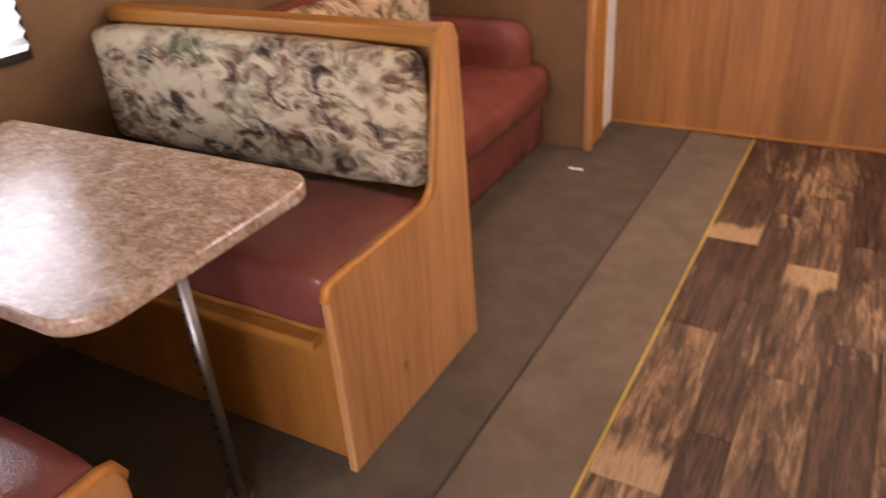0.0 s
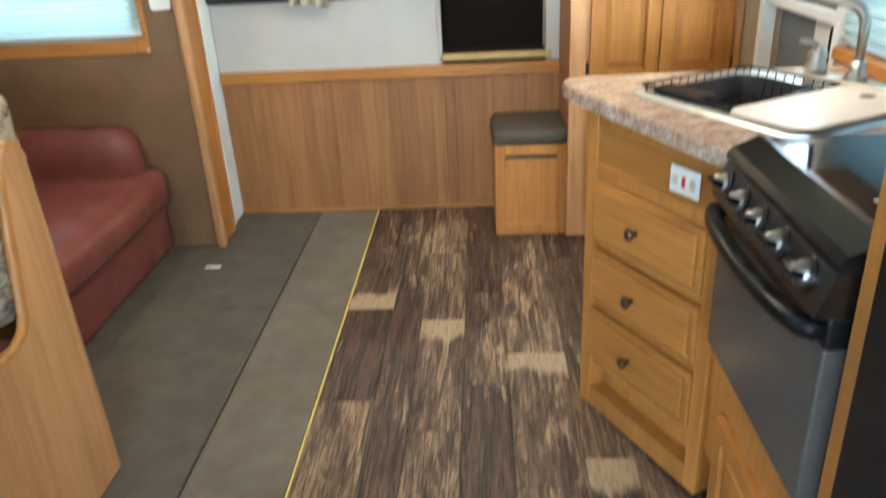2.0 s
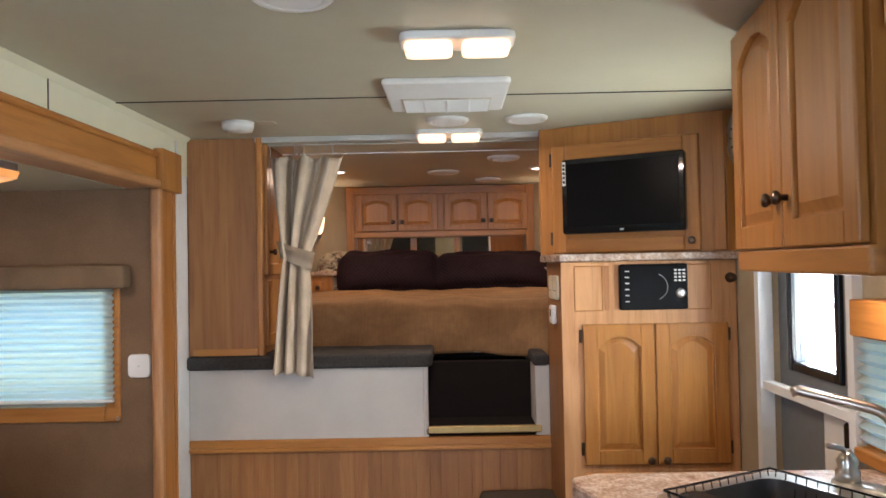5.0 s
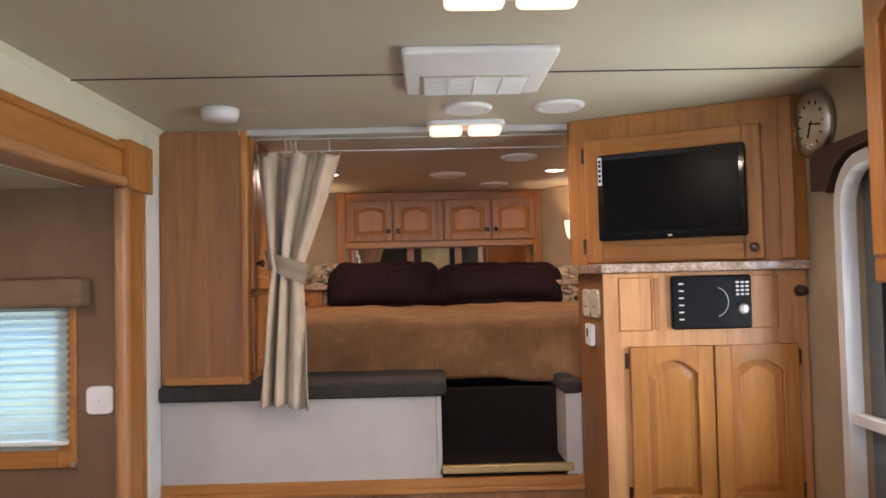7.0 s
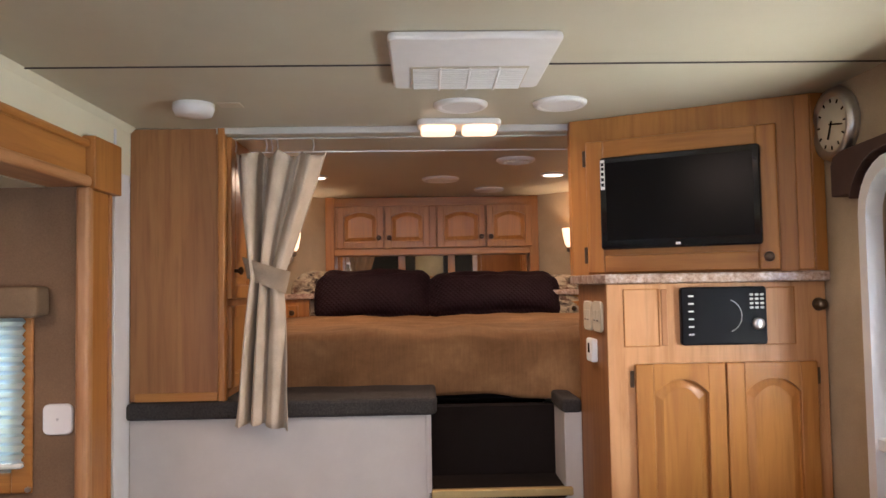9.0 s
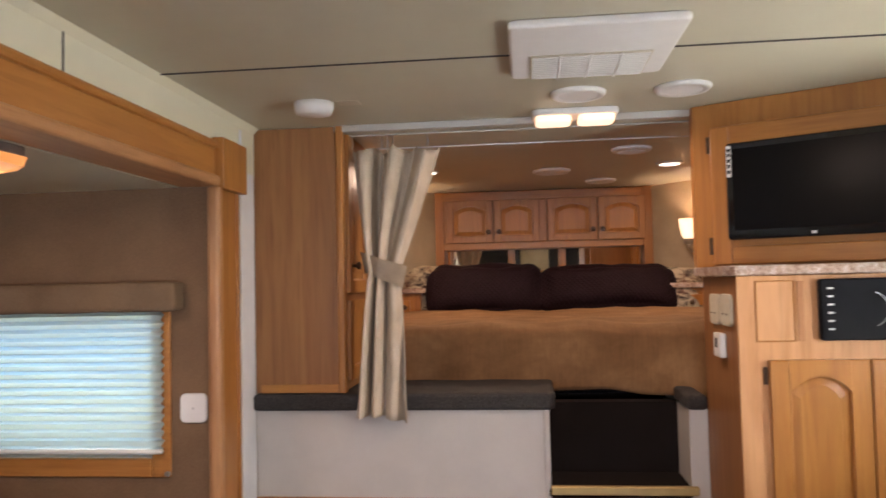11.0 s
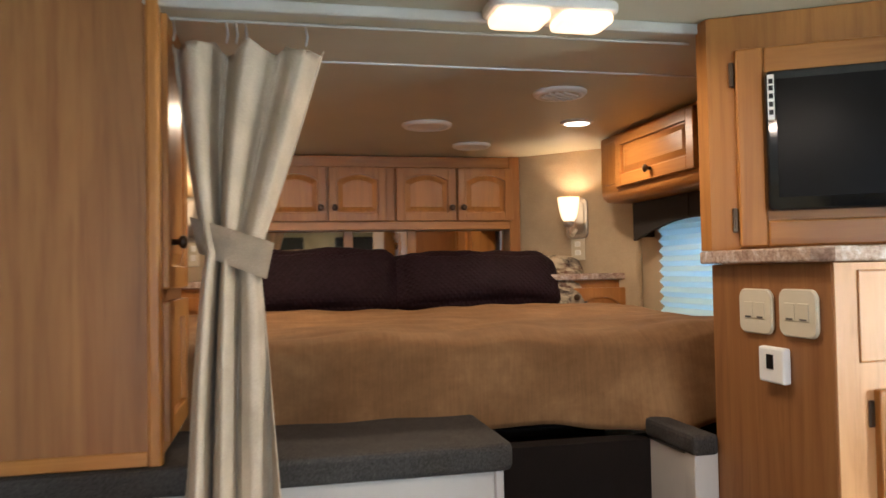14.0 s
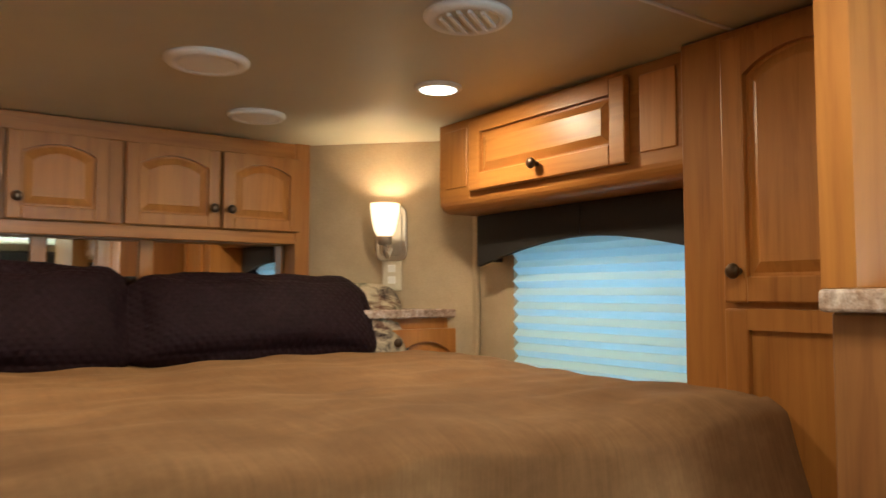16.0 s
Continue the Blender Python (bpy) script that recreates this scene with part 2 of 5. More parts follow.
def amber_glass(name):
    """Frosted amber glass, brighter over each of the four bulbs behind it."""
    m, nd, lk, b = principled(name, (0.5, 0.22, 0.06), 0.25)
    tc = nd.new("ShaderNodeTexCoord")
    fold = nd.new("ShaderNodeVectorMath")
    fold.operation = "ABSOLUTE"
    lk.new(tc.outputs["Object"], fold.inputs[0])
    flat = nd.new("ShaderNodeVectorMath")
    flat.operation = "MULTIPLY"
    flat.inputs[1].default_value = (1, 1, 0)
    lk.new(fold.outputs[0], flat.inputs[0])
    far = nd.new("ShaderNodeVectorMath")
    far.operation = "DISTANCE"
    far.inputs[1].default_value = (0.055, 0.05, 0)
    lk.new(flat.outputs[0], far.inputs[0])
    hot = ramp(nd, lk, far.outputs["Value"], ((0.0, (4.5, 3.2, 1.5)), (0.014, (2.6, 1.5, 0.5)), (0.034, (1.15, 0.52, 0.14)), (0.08, (0.7, 0.28, 0.07))))
    lk.new(hot, b.inputs["Emission Color"])
    b.inputs["Emission Strength"].default_value = 1.0
    return m


def shade_cloth(name, colour):
    """Pleated blind that lets daylight through."""
    m = bpy.data.materials.new(name)
    m.use_nodes = True
    nd, lk = m.node_tree.nodes, m.node_tree.links
    out = nd["Material Output"]
    b = nd["Principled BSDF"]
    b.inputs["Base Color"].default_value = (*colour, 1)
    b.inputs["Roughness"].default_value = 0.9
    tr = nd.new("ShaderNodeBsdfTranslucent")
    tr.inputs[0].default_value = (*colour, 1)
    mx = nd.new("ShaderNodeMixShader")
    mx.inputs[0].default_value = 0.72
    lk.new(b.outputs[0], mx.inputs[1])
    lk.new(tr.outputs[0], mx.inputs[2])
    lk.new(mx.outputs[0], out.inputs[0])
    return m


def glass(name, colour=(0.95, 0.97, 0.97)):
    m, nd, lk, b = principled(name, colour, 0.02)
    b.inputs["Transmission Weight"].default_value = 1.0
    b.inputs["IOR"].default_value = 1.45
    return m


OAK = wood("oak_varnished", (0.415, 0.183, 0.041), (0.345, 0.143, 0.031))
OAK_X = wood("oak_varnished_across", (0.415, 0.183, 0.041), (0.345, 0.143, 0.031), "x")
OAK_Y = wood("oak_varnished_lengthwise", (0.415, 0.183, 0.041), (0.345, 0.143, 0.031), "y")
PANEL = wood("oak_panelling", (0.325, 0.148, 0.048), (0.255, 0.108, 0.034), "z", 0.5)
SIDE_X = wood("oak_side_across", (0.47, 0.25, 0.11), (0.375, 0.18, 0.07), "x", 0.42)
SIDE_Y = wood("oak_side_lengthwise", (0.47, 0.25, 0.11), (0.375, 0.18, 0.07), "y", 0.42)
SIDE = wood("oak_side_panel", (0.47, 0.25, 0.11), (0.375, 0.18, 0.07), "z", 0.42)
def knotty(m):
    """Small dark knots scattered over the boards."""
    nd, lk = m.node_tree.nodes, m.node_tree.links
    p = nd["Principled BSDF"]
    grain = p.inputs["Base Color"].links[0].from_socket
    v = nd.new("ShaderNodeTexVoronoi")
    v.inputs["Scale"].default_value = 5.5
    lk.new(coords(nd, lk, (1, 1, 0.6), True), v.inputs["Vector"])
    spot = ramp(nd, lk, v.outputs["Distance"], ((0.0, (0.22, 0.16, 0.12)), (0.03, (0.35, 0.28, 0.22)), (0.07, (0.93, 0.9, 0.88)), (0.14, (1, 1, 1))))
    lk.new(mix(nd, lk, 1.0, grain, spot, "MULTIPLY"), p.inputs["Base Color"])
    return m


knotty(SIDE)
CARPET = cloth("carpet_taupe", (0.125, 0.106, 0.083), (0.07, 0.059, 0.046), 420, 1.0, 9)
CARPET_STRIP = cloth("carpet_taupe_aisle", (0.182, 0.15, 0.116), (0.11, 0.09, 0.068), 420, 1.0, 9)
CARPET_STEP = cloth("carpet_charcoal", (0.075, 0.066, 0.059), (0.022, 0.02, 0.018), 260, 1.0, 14, 0.8)
# dark brown carpet, taken nearly to black for the shade inside the niche
CARPET_DARK = cloth("carpet_brown_niche_shade", (0.014, 0.009, 0.007), (0.006, 0.004, 0.003), 300, 1.0, 10)
WALLPAPER = cloth("wall_vinyl_brown", (0.218, 0.132, 0.072), (0.168, 0.1, 0.054), 180, 0.75, 4, 0.12)
WALL_TAN = cloth("wall_vinyl_tan", (0.46, 0.36, 0.235), (0.40, 0.31, 0.2), 180, 0.75, 4, 0.1)
PALE = plain("panel_pale", (0.5, 0.455, 0.4), 0.6, 0, 0.06, 6, 0.12)
CREAM = plain("fascia_cream", (0.76, 0.73, 0.54), 0.45, 0, 0.03, 5, 0.02)
CEILING = plain("ceiling_vinyl", (0.48, 0.445, 0.325), 0.44, 0, 0.05, 3, 0.02)
STRIP = plain("strip_grey_beige", (0.46, 0.445, 0.4), 0.5, 0, 0.05, 8, 0.02)
JAMB = plain("jamb_white", (0.72, 0.73, 0.72), 0.4, 0, 0.05, 8, 0.02)
WHITE = plain("plastic_white", (0.75, 0.74, 0.7), 0.4, 0, 0.03, 20, 0.02)
IVORY = plain("plastic_ivory", (0.56, 0.5, 0.37), 0.4, 0, 0.03, 20, 0.02)
BLACK = plain("plastic_black", (0.008, 0.008, 0.009), 0.24, 0, 0.1, 20, 0.02)
BLACK_GLOSS = plain("glass_black", (0.006, 0.006, 0.007), 0.06, 0, 0.05, 10, 0.0)
SCREEN = plain("screen_black", (0.005, 0.0045, 0.0045), 0.25, 0, 0.05, 10, 0.0)
STEEL = plain("steel_brushed", (0.55, 0.54, 0.52), 0.32, 1.0, 0.08, 30, 0.05)
CHROME = plain("nickel_satin", (0.52, 0.48, 0.42), 0.28, 1.0, 0.05, 20, 0.0)
BRONZE = plain("bronze_dark", (0.11, 0.075, 0.05), 0.3, 0.9, 0.2, 40, 0.05)
BRASS = plain("brass_edge", (0.42, 0.3, 0.12), 0.5, 0.7, 0.1, 20, 0.03)
YELLOW = plain("vinyl_edge_yellow", (0.58, 0.42, 0.1), 0.5, 0, 0.15, 20, 0.05)
LEATHER = leather("leather_oxblood")
TOILE = toile("toile_print")
WORKTOP = speckle("worktop_laminate", (0.42, 0.305, 0.235), (0.235, 0.14, 0.1), (0.58, 0.5, 0.44), 0.22)
SUEDE = suede("bedspread_suede")
PILLOW = cloth("pillow_aubergine", (0.02, 0.009, 0.0125), (0.010, 0.0045, 0.006), 60, 0.7, 9, 0.5)
CURTAIN = cloth("curtain_linen", (0.57, 0.475, 0.355), (0.46, 0.38, 0.285), 350, 0.9, 7, 0.25)
VALANCE = cloth("valance_tan", (0.2, 0.135, 0.08), (0.16, 0.105, 0.06), 220, 0.85, 6, 0.2)
DARK_PAD = plain("padded_brown", (0.009, 0.006, 0.005), 0.8, 0, 0.15, 14, 0.1)
MIRROR = plain("mirror_silver", (0.85, 0.85, 0.85), 0.02, 1.0, 0.0, 2, 0.0)
SHADE = shade_cloth("blind_pleated", (0.72, 0.84, 0.86))
GLASS = glass("pane_glass")
GREY = plain("door_skin_grey", (0.16, 0.17, 0.18), 0.55, 0, 0.06, 20, 0.1)
LAMP_WARM = amber_glass("lamp_glass_amber")
LAMP_WHITE = glow("lamp_lens_white", (1.0, 0.7, 0.42), 1.9)
LAMP_LED = glow("lamp_lens_bright", (1.0, 0.9, 0.7), 5.0)
BOARD = plain("cutting_board", (0.55, 0.46, 0.375), 0.45, 0, 0.03, 12, 0.03)
RED = plain("switch_red", (0.5, 0.02, 0.02), 0.4)
SEAM = plain("seam_shadow_gap", (0.05, 0.045, 0.04), 0.8)

def sheen(m, weight, colour):
    p = m.node_tree.nodes["Principled BSDF"]
    p.inputs["Sheen Weight"].default_value = weight
    p.inputs["Sheen Roughness"].default_value = 0.5
    p.inputs["Sheen Tint"].default_value = (*colour, 1)
    return m


def quilted(m):
    """Diamond stitching relief."""
    nd, lk = m.node_tree.nodes, m.node_tree.links
    p = nd["Principled BSDF"]
    hs = []
    for ang in (45, -45):
        tc = nd.new("ShaderNodeTexCoord")
        mp = nd.new("ShaderNodeMapping")
        mp.inputs["Rotation"].default_value = (0, radians(ang), 0)
        lk.new(tc.outputs["Object"], mp.inputs["Vector"])
        wv = nd.new("ShaderNodeTexWave")
        wv.inputs["Scale"].default_value = 17.0
        lk.new(mp.outputs[0], wv.inputs["Vector"])
        hs.append(wv.outputs["Fac"])
    mn = nd.new("ShaderNodeMath")
    mn.operation = "MULTIPLY"
    lk.new(hs[0], mn.inputs[0])
    lk.new(hs[1], mn.inputs[1])
    bump(nd, lk, p, mn.outputs[0], 0.5, 0.006)
    return m


sheen(SUEDE, 0.2, (0.75, 0.5, 0.28))
quilted(PILLOW)
PAD = cloth("pad_taupe", (0.085, 0.068, 0.05), (0.06, 0.048, 0.036), 260, 0.8, 8, 0.2)
lower_gloss(SCREEN, 0.08)
lower_gloss(PILLOW, 0.1)
lower_gloss(BLACK, 0.22)
STEEL_GREY = plain("steel_grey_satin", (0.27, 0.265, 0.26), 0.42, 1.0, 0.1, 30, 0.05)
BOWL = plain("sink_bowl_steel", (0.05, 0.05, 0.052), 0.45, 0.2, 0.1, 30, 0.05)
STEEL_DARK = plain("steel_dark", (0.1, 0.1, 0.103), 0.3, 1.0, 0.1, 30, 0.05)
RADIO = lower_gloss(plain("radio_black", (0.006, 0.006, 0.007), 0.35), 0.08)
DOOR_PAD = plain("padded_rust_brown", (0.05, 0.022, 0.015), 0.6, 0, 0.15, 14, 0.1)
OVEN = plain("oven_glass_grey", (0.09, 0.085, 0.08), 0.18, 0.3, 0.05, 6, 0.0)

# ---------- mesh helpers ----------


def mesh_of(bm, name, mat, smooth=False):
    bm.normal_update()
    me = bpy.data.meshes.new(name)
    bm.to_mesh(me)
    bm.free()
    me.materials.append(mat)
    if smooth:
        for p in me.polygons:
            p.use_smooth = True
    return me


def thing(name, at=(0, 0, 0), label="", category="", group="", kind="", turn=0):
    ob = new(name)
    ob.empty_display_size = 0.05
    ob.location = at
    ob.rotation_euler = (0, 0, radians(turn))
    return tagged(ob, label, category, group, kind)


def part(name, bm, mat, parent=None, label="", smooth=False, at=None):
    """One bmesh as one mesh object under a thing or a part."""
    ob = new(name, mesh_of(bm, name, mat, smooth))
    if parent is not None:
        ob.parent = parent
    if at is not None:
        ob.location = at
    if label:
        ob["label"] = label
    return ob


def solid(name, bm, mat, label="", category="", kind="", group="", smooth=False, at=(0, 0, 0)):
    """A thing that is one mesh."""
    ob = part(name, bm, mat, None, "", smooth, at)
    return tagged(ob, label, category, group, kind)


def box(x0, x1, y0, y1, z0, z1, bevel=0.0, seg=1, into=None):
    bm = bmesh.new()
    bmesh.ops.create_cube(bm, size=1)
    for v in bm.verts:
        v.co = Vector(((x0 + x1) / 2 + v.co.x * (x1 - x0), (y0 + y1) / 2 + v.co.y * (y1 - y0), (z0 + z1) / 2 + v.co.z * (z1 - z0)))
    if bevel:
        bmesh.ops.bevel(bm, geom=bm.edges[:], offset=bevel, segments=seg, affect="EDGES", profile=0.5)
    if into is not None:
        join(into, bm)
        return into
    return bm


def join(a, b, m=None):
    """Adds bmesh b to bmesh a."""
    if m is not None:
        b.transform(m)
    me = bpy.data.meshes.new("scratch")
    b.to_mesh(me)
    b.free()
    a.from_mesh(me)
    bpy.data.meshes.remove(me)
    return a


def prism(pts, lo, hi, axis="z", bevel=0.0, seg=1):
    """A polygon pulled out along an axis. pts are the two other coordinates, in order."""
    bm = bmesh.new()

    def at(a, b, c):
        return {"z": (a, b, c), "y": (a, c, b), "x": (c, a, b)}[axis]

    low = [bm.verts.new(at(a, b, lo)) for a, b in pts]
    top = [bm.verts.new(at(a, b, hi)) for a, b in pts]
    bm.faces.new(low)
    bm.faces.new(top)
    n = len(pts)
    for i in range(n):
        bm.faces.new((low[i], low[(i + 1) % n], top[(i + 1) % n], top[i]))
    bmesh.ops.recalc_face_normals(bm, faces=bm.faces[:])
    if bevel:
        caps = [e for e in bm.edges if len({f for f in e.link_faces if len(f.verts) == n}) >= 1 and n != 4]
        bmesh.ops.bevel(bm, geom=caps or bm.edges[:], offset=bevel, segments=seg, affect="EDGES", profile=0.5)
    return bm


def disc(r, z0, z1, seg=28, bevel=0.0, r2=None):
    bm = bmesh.new()
    bmesh.ops.create_cone(bm, cap_ends=True, segments=seg, radius1=r, radius2=r if r2 is None else r2, depth=z1 - z0)
    bmesh.ops.translate(bm, verts=bm.verts[:], vec=(0, 0, (z0 + z1) / 2))
    if bevel:
        bmesh.ops.bevel(bm, geom=[e for e in bm.edges if len(e.link_faces) == 2 and any(len(f.verts) > 4 for f in e.link_faces)], offset=bevel, segments=2, affect="EDGES", profile=0.5)
    return bm


def lathe(profile, seg=20):
    """Turned shape round z from (radius, z) pairs."""
    bm = bmesh.new()
    rings = []
    for r, z in profile:
        rings.append([bm.verts.new((r * math.cos(2 * math.pi * i / seg), r * math.sin(2 * math.pi * i / seg), z)) for i in range(seg)])
    for a, b in zip(rings, rings[1:]):
        for i in range(seg):
            bm.faces.new((a[i], a[(i + 1) % seg], b[(i + 1) % seg], b[i]))
    bm.faces.new(rings[0][::-1])
    bm.faces.new(rings[-1])
    bmesh.ops.recalc_face_normals(bm, faces=bm.faces[:])
    return bm


def tube(points, r, seg=8):
    """A round bar along a line of points."""
    bm = bmesh.new()
    rings = []
    pts = [Vector(p) for p in points]
    for i, p in enumerate(pts):
        d = (pts[min(i + 1, len(pts) - 1)] - pts[max(i - 1, 0)]).normalized()
        side = d.cross(Vector((0, 0, 1)))
        if side.length < 0.01:
            side = d.cross(Vector((0, 1, 0)))
        side.normalize()
        up = side.cross(d)
        rings.append([bm.verts.new(p + r * (math.cos(2 * math.pi * k / seg) * side + math.sin(2 * math.pi * k / seg) * up)) for k in range(seg)])
    for a, b in zip(rings, rings[1:]):
        for k in range(seg):
            bm.faces.new((a[k], a[(k + 1) % seg], b[(k + 1) % seg], b[k]))
    bm.faces.new(rings[0][::-1])
    bm.faces.new(rings[-1])
    bmesh.ops.recalc_face_normals(bm, faces=bm.faces[:])
    return bm


def rounded(x0, x1, y0, y1, r, n=6, corners="1111"):
    """A rectangle's outline with rounded corners: x0y0, x1y0, x1y1, x0y1."""
    out = []
    for (cx, cy, a), c in zip(((x0 + r, y0 + r, 180), (x1 - r, y0 + r, 270), (x1 - r, y1 - r, 0), (x0 + r, y1 - r, 90)), corners):
        if c == "1":
            out += [(cx + r * math.cos(radians(a + 90 * i / n)), cy + r * math.sin(radians(a + 90 * i / n))) for i in range(n + 1)]
        else:
            out.append((cx + (r if a in (270, 0) else -r), cy + (r if a in (0, 90) else -r)))
    return out


def soft_box(x0, x1, y0, y1, z0, z1, r=0.04, puff=0.01, seed=0, n=10, wrinkle=0.003):
    """A cushion: rounded block with bulging faces and slight creases."""
    bm = bmesh.new()
    bmesh.ops.create_cube(bm, size=1)
    bmesh.ops.subdivide_edges(bm, edges=bm.edges[:], cuts=n, use_grid_fill=True)
    c = Vector(((x0 + x1) / 2, (y0 + y1) / 2, (z0 + z1) / 2))
    h = Vector(((x1 - x0) / 2, (y1 - y0) / 2, (z1 - z0) / 2))
    for v in bm.verts:
        # denser rows near the edges
        u = Vector([math.copysign(1 - (1 - abs(2 * a)) ** 1.6, a) for a in v.co])
        p = Vector((u.x * h.x, u.y * h.y, u.z * h.z))
        rr = min(r, h.x, h.y, h.z)
        q = Vector([max(-hh + rr, min(hh - rr, a)) for a, hh in zip(p, h)])
        d = p - q
        if d.length > 1e-9:
            p = q + d.normalized() * rr
        bulge = [(1 - u[(i + 1) % 3] ** 2) * (1 - u[(i + 2) % 3] ** 2) for i in range(3)]
        for i in range(3):
            if abs(u[i]) > 0.98:
                p[i] += math.copysign(puff * bulge[i], u[i])
        w = noise.noise(Vector((p.x * 9 + seed, p.y * 9, p.z * 9)))
        p += d.normalized() * w * wrinkle if d.length > 1e-9 else Vector((0, 0, 0))
        v.co = c + p
    bmesh.ops.recalc_face_normals(bm, faces=bm.faces[:])
    return bm


def sheet(grid, thick):
    """A closed cloth of some thickness from a grid of points."""
    bm = bmesh.new()
    nj, ni = len(grid), len(grid[0])
    front = [[bm.verts.new(p) for p in row] for row in grid]
    back = []
    for j in range(nj):
        row = []
        for i in range(ni):
            du = grid[j][min(i + 1, ni - 1)] - grid[j][max(i - 1, 0)]
            dv = grid[min(j + 1, nj - 1)][i] - grid[max(j - 1, 0)][i]
            row.append(bm.verts.new(grid[j][i] - du.cross(dv).normalized() * thick))
        back.append(row)
    for j in range(nj - 1):
        for i in range(ni - 1):
            bm.faces.new((front[j][i], front[j][i + 1], front[j + 1][i + 1], front[j + 1][i]))
            bm.faces.new((back[j][i], back[j + 1][i], back[j + 1][i + 1], back[j][i + 1]))
    rim = [(0, i) for i in range(ni)] + [(j, ni - 1) for j in range(1, nj)] + [(nj - 1, i) for i in range(ni - 2, -1, -1)] + [(j, 0) for j in range(nj - 2, 0, -1)]
    for (j, i), (q, p) in zip(rim, rim[1:] + rim[:1]):
        bm.faces.new((front[j][i], back[j][i], back[q][p], front[q][p]))
    return bm


def plate_with_hole(outer, inner, z0, z1, chamfer=0.004):
    """A slab with one opening; both outlines run the same way round."""
    bm = bmesh.new()
    cx = sum(p[0] for p in outer) / len(outer)
    cy = sum(p[1] for p in outer) / len(outer)

    def shrink(p, by):
        v = Vector((p[0] - cx, p[1] - cy))
        return (p[0] - v.x / v.length * by, p[1] - v.y / v.length * by)

    def loop(pts, z):
        vs = [bm.verts.new((x, y, z)) for x, y in pts]
        return vs, [bm.edges.new((vs[i], vs[(i + 1) % len(vs)])) for i in range(len(vs))]

    to, te = loop([shrink(p, chamfer) for p in outer], z1)
    ti, tf = loop(inner, z1)
    bmesh.ops.triangle_fill(bm, edges=te + tf, use_beauty=True)
    mo, _ = loop(outer, z1 - chamfer)
    bo, be = loop(outer, z0)
    bi, bf = loop(inner, z0)
    bmesh.ops.triangle_fill(bm, edges=be + bf, use_beauty=True)
    for p, q in ((to, mo), (mo, bo), (ti, bi)):
        n = len(p)
        for i in range(n):
            bm.faces.new((p[i], p[(i + 1) % n], q[(i + 1) % n], q[i]))
    bmesh.ops.recalc_face_normals(bm, faces=bm.faces[:])
    return bm


def arch(x0, x1, z0, z1, rise, n=10):
    """Outline of a panel with an arched top, counted round."""
    pts = [(x0, z0), (x1, z0), (x1, z1 - rise)]
    if rise > 0:
        for i in range(1, n):
            a = i / n
            x = x1 + (x0 - x1) * a
            pts.append((x, z1 - rise + rise * math.sin(math.pi * a) ** 0.8))
    pts.append((x0, z1 - rise))
    return pts


def knob_mesh():
    bm = lathe(((0.007, 0), (0.006, 0.012), (0.012, 0.016), (0.0155, 0.022), (0.013, 0.028), (0.004, 0.031)), 14)
    bm.transform(Matrix.Rotation(radians(90), 4, "X"))
    return bm


def door_leaf(parent, x0, x1, z0, z1, y, rise=0.03, knob=None, stile=0.05, mat=None, name="door", raised=True):
    """A raised-panel cabinet door in the thing's xz plane, whose face looks along -y."""
    mat = mat or OAK
    t = 0.019
    w, h = x1 - x0, z1 - z0
    s = min(stile, w * 0.24, h * 0.3)
    outer = [(0, 0), (w, 0), (w, h), (0, h)]
    bm = bmesh.new()
    inner = arch(s, w - s, s, h - s * 0.8, rise)
    # frame: two stiles, bottom rail, arched top rail
    join(bm, box(0, s, -t, 0, 0, h, 0.004, 2))
    join(bm, box(w - s, w, -t, 0, 0, h, 0.004, 2))
    join(bm, box(s - 0.001, w - s + 0.001, -t, 0, 0, s, 0.003))
    top = [(w - s + 0.001, h), (s - 0.001, h)] + [(x, z) for x, z in reversed(inner[2:])]
    top[2] = (s - 0.001, top[2][1])
    top[-1] = (w - s + 0.001, top[-1][1])
    join(bm, prism(top, -t, 0, "y"))
    d = part(name, bm, mat, parent, "", at=(x0, y, z0))
    pb = bmesh.new()
    join(pb, prism(inner, -0.006, -0.001, "y"))
    if raised:
        g = min(0.016, (w - 2 * s) * 0.18)
        mid = arch(s + g * 0.4, w - s - g * 0.4, s + g * 0.4, h - s * 0.8 - g * 0.4, rise * 0.95)
        fld = arch(s + g * 1.7, w - s - g * 1.7, s + g * 1.7, h - s * 0.8 - g * 1.7, rise * 0.85)
        a = [pb.verts.new((x, -0.006, z)) for x, z in mid]
        b = [pb.verts.new((x, -0.015, z)) for x, z in fld]
        n = len(a)
        for i in range(n):
            pb.faces.new((a[i], a[(i + 1) % n], b[(i + 1) % n], b[i]))
        pb.faces.new(b)
        bmesh.ops.recalc_face_normals(pb, faces=pb.faces[:])
    part("panel", pb, mat, d)
    if knob:
        part("knob", knob_mesh(), BRONZE, d, "dark bronze knob", True, at=(knob[0] - x0, -t, knob[1] - z0))
    return d


def hinge(parent, x, y, z, h=0.05):
    bm = box(-0.006, 0.006, -0.008, 0.002, -h / 2, h / 2, 0.002)
    part("hinge", bm, BRONZE, parent, "dark bronze hinge", at=(x, y, z))


# ---------- structure ----------
W = 3.49          # face of the step wall below the bed
LX, RX = -1.20, 1.05
SX = -2.20        # outer wall of the slide-out
CZ, BZ, SZ = 2.03, 2.008, 1.772


def structure(name, bm, mat, label, category="wall"):
    return solid(name, bm, mat, label, category, "structure")


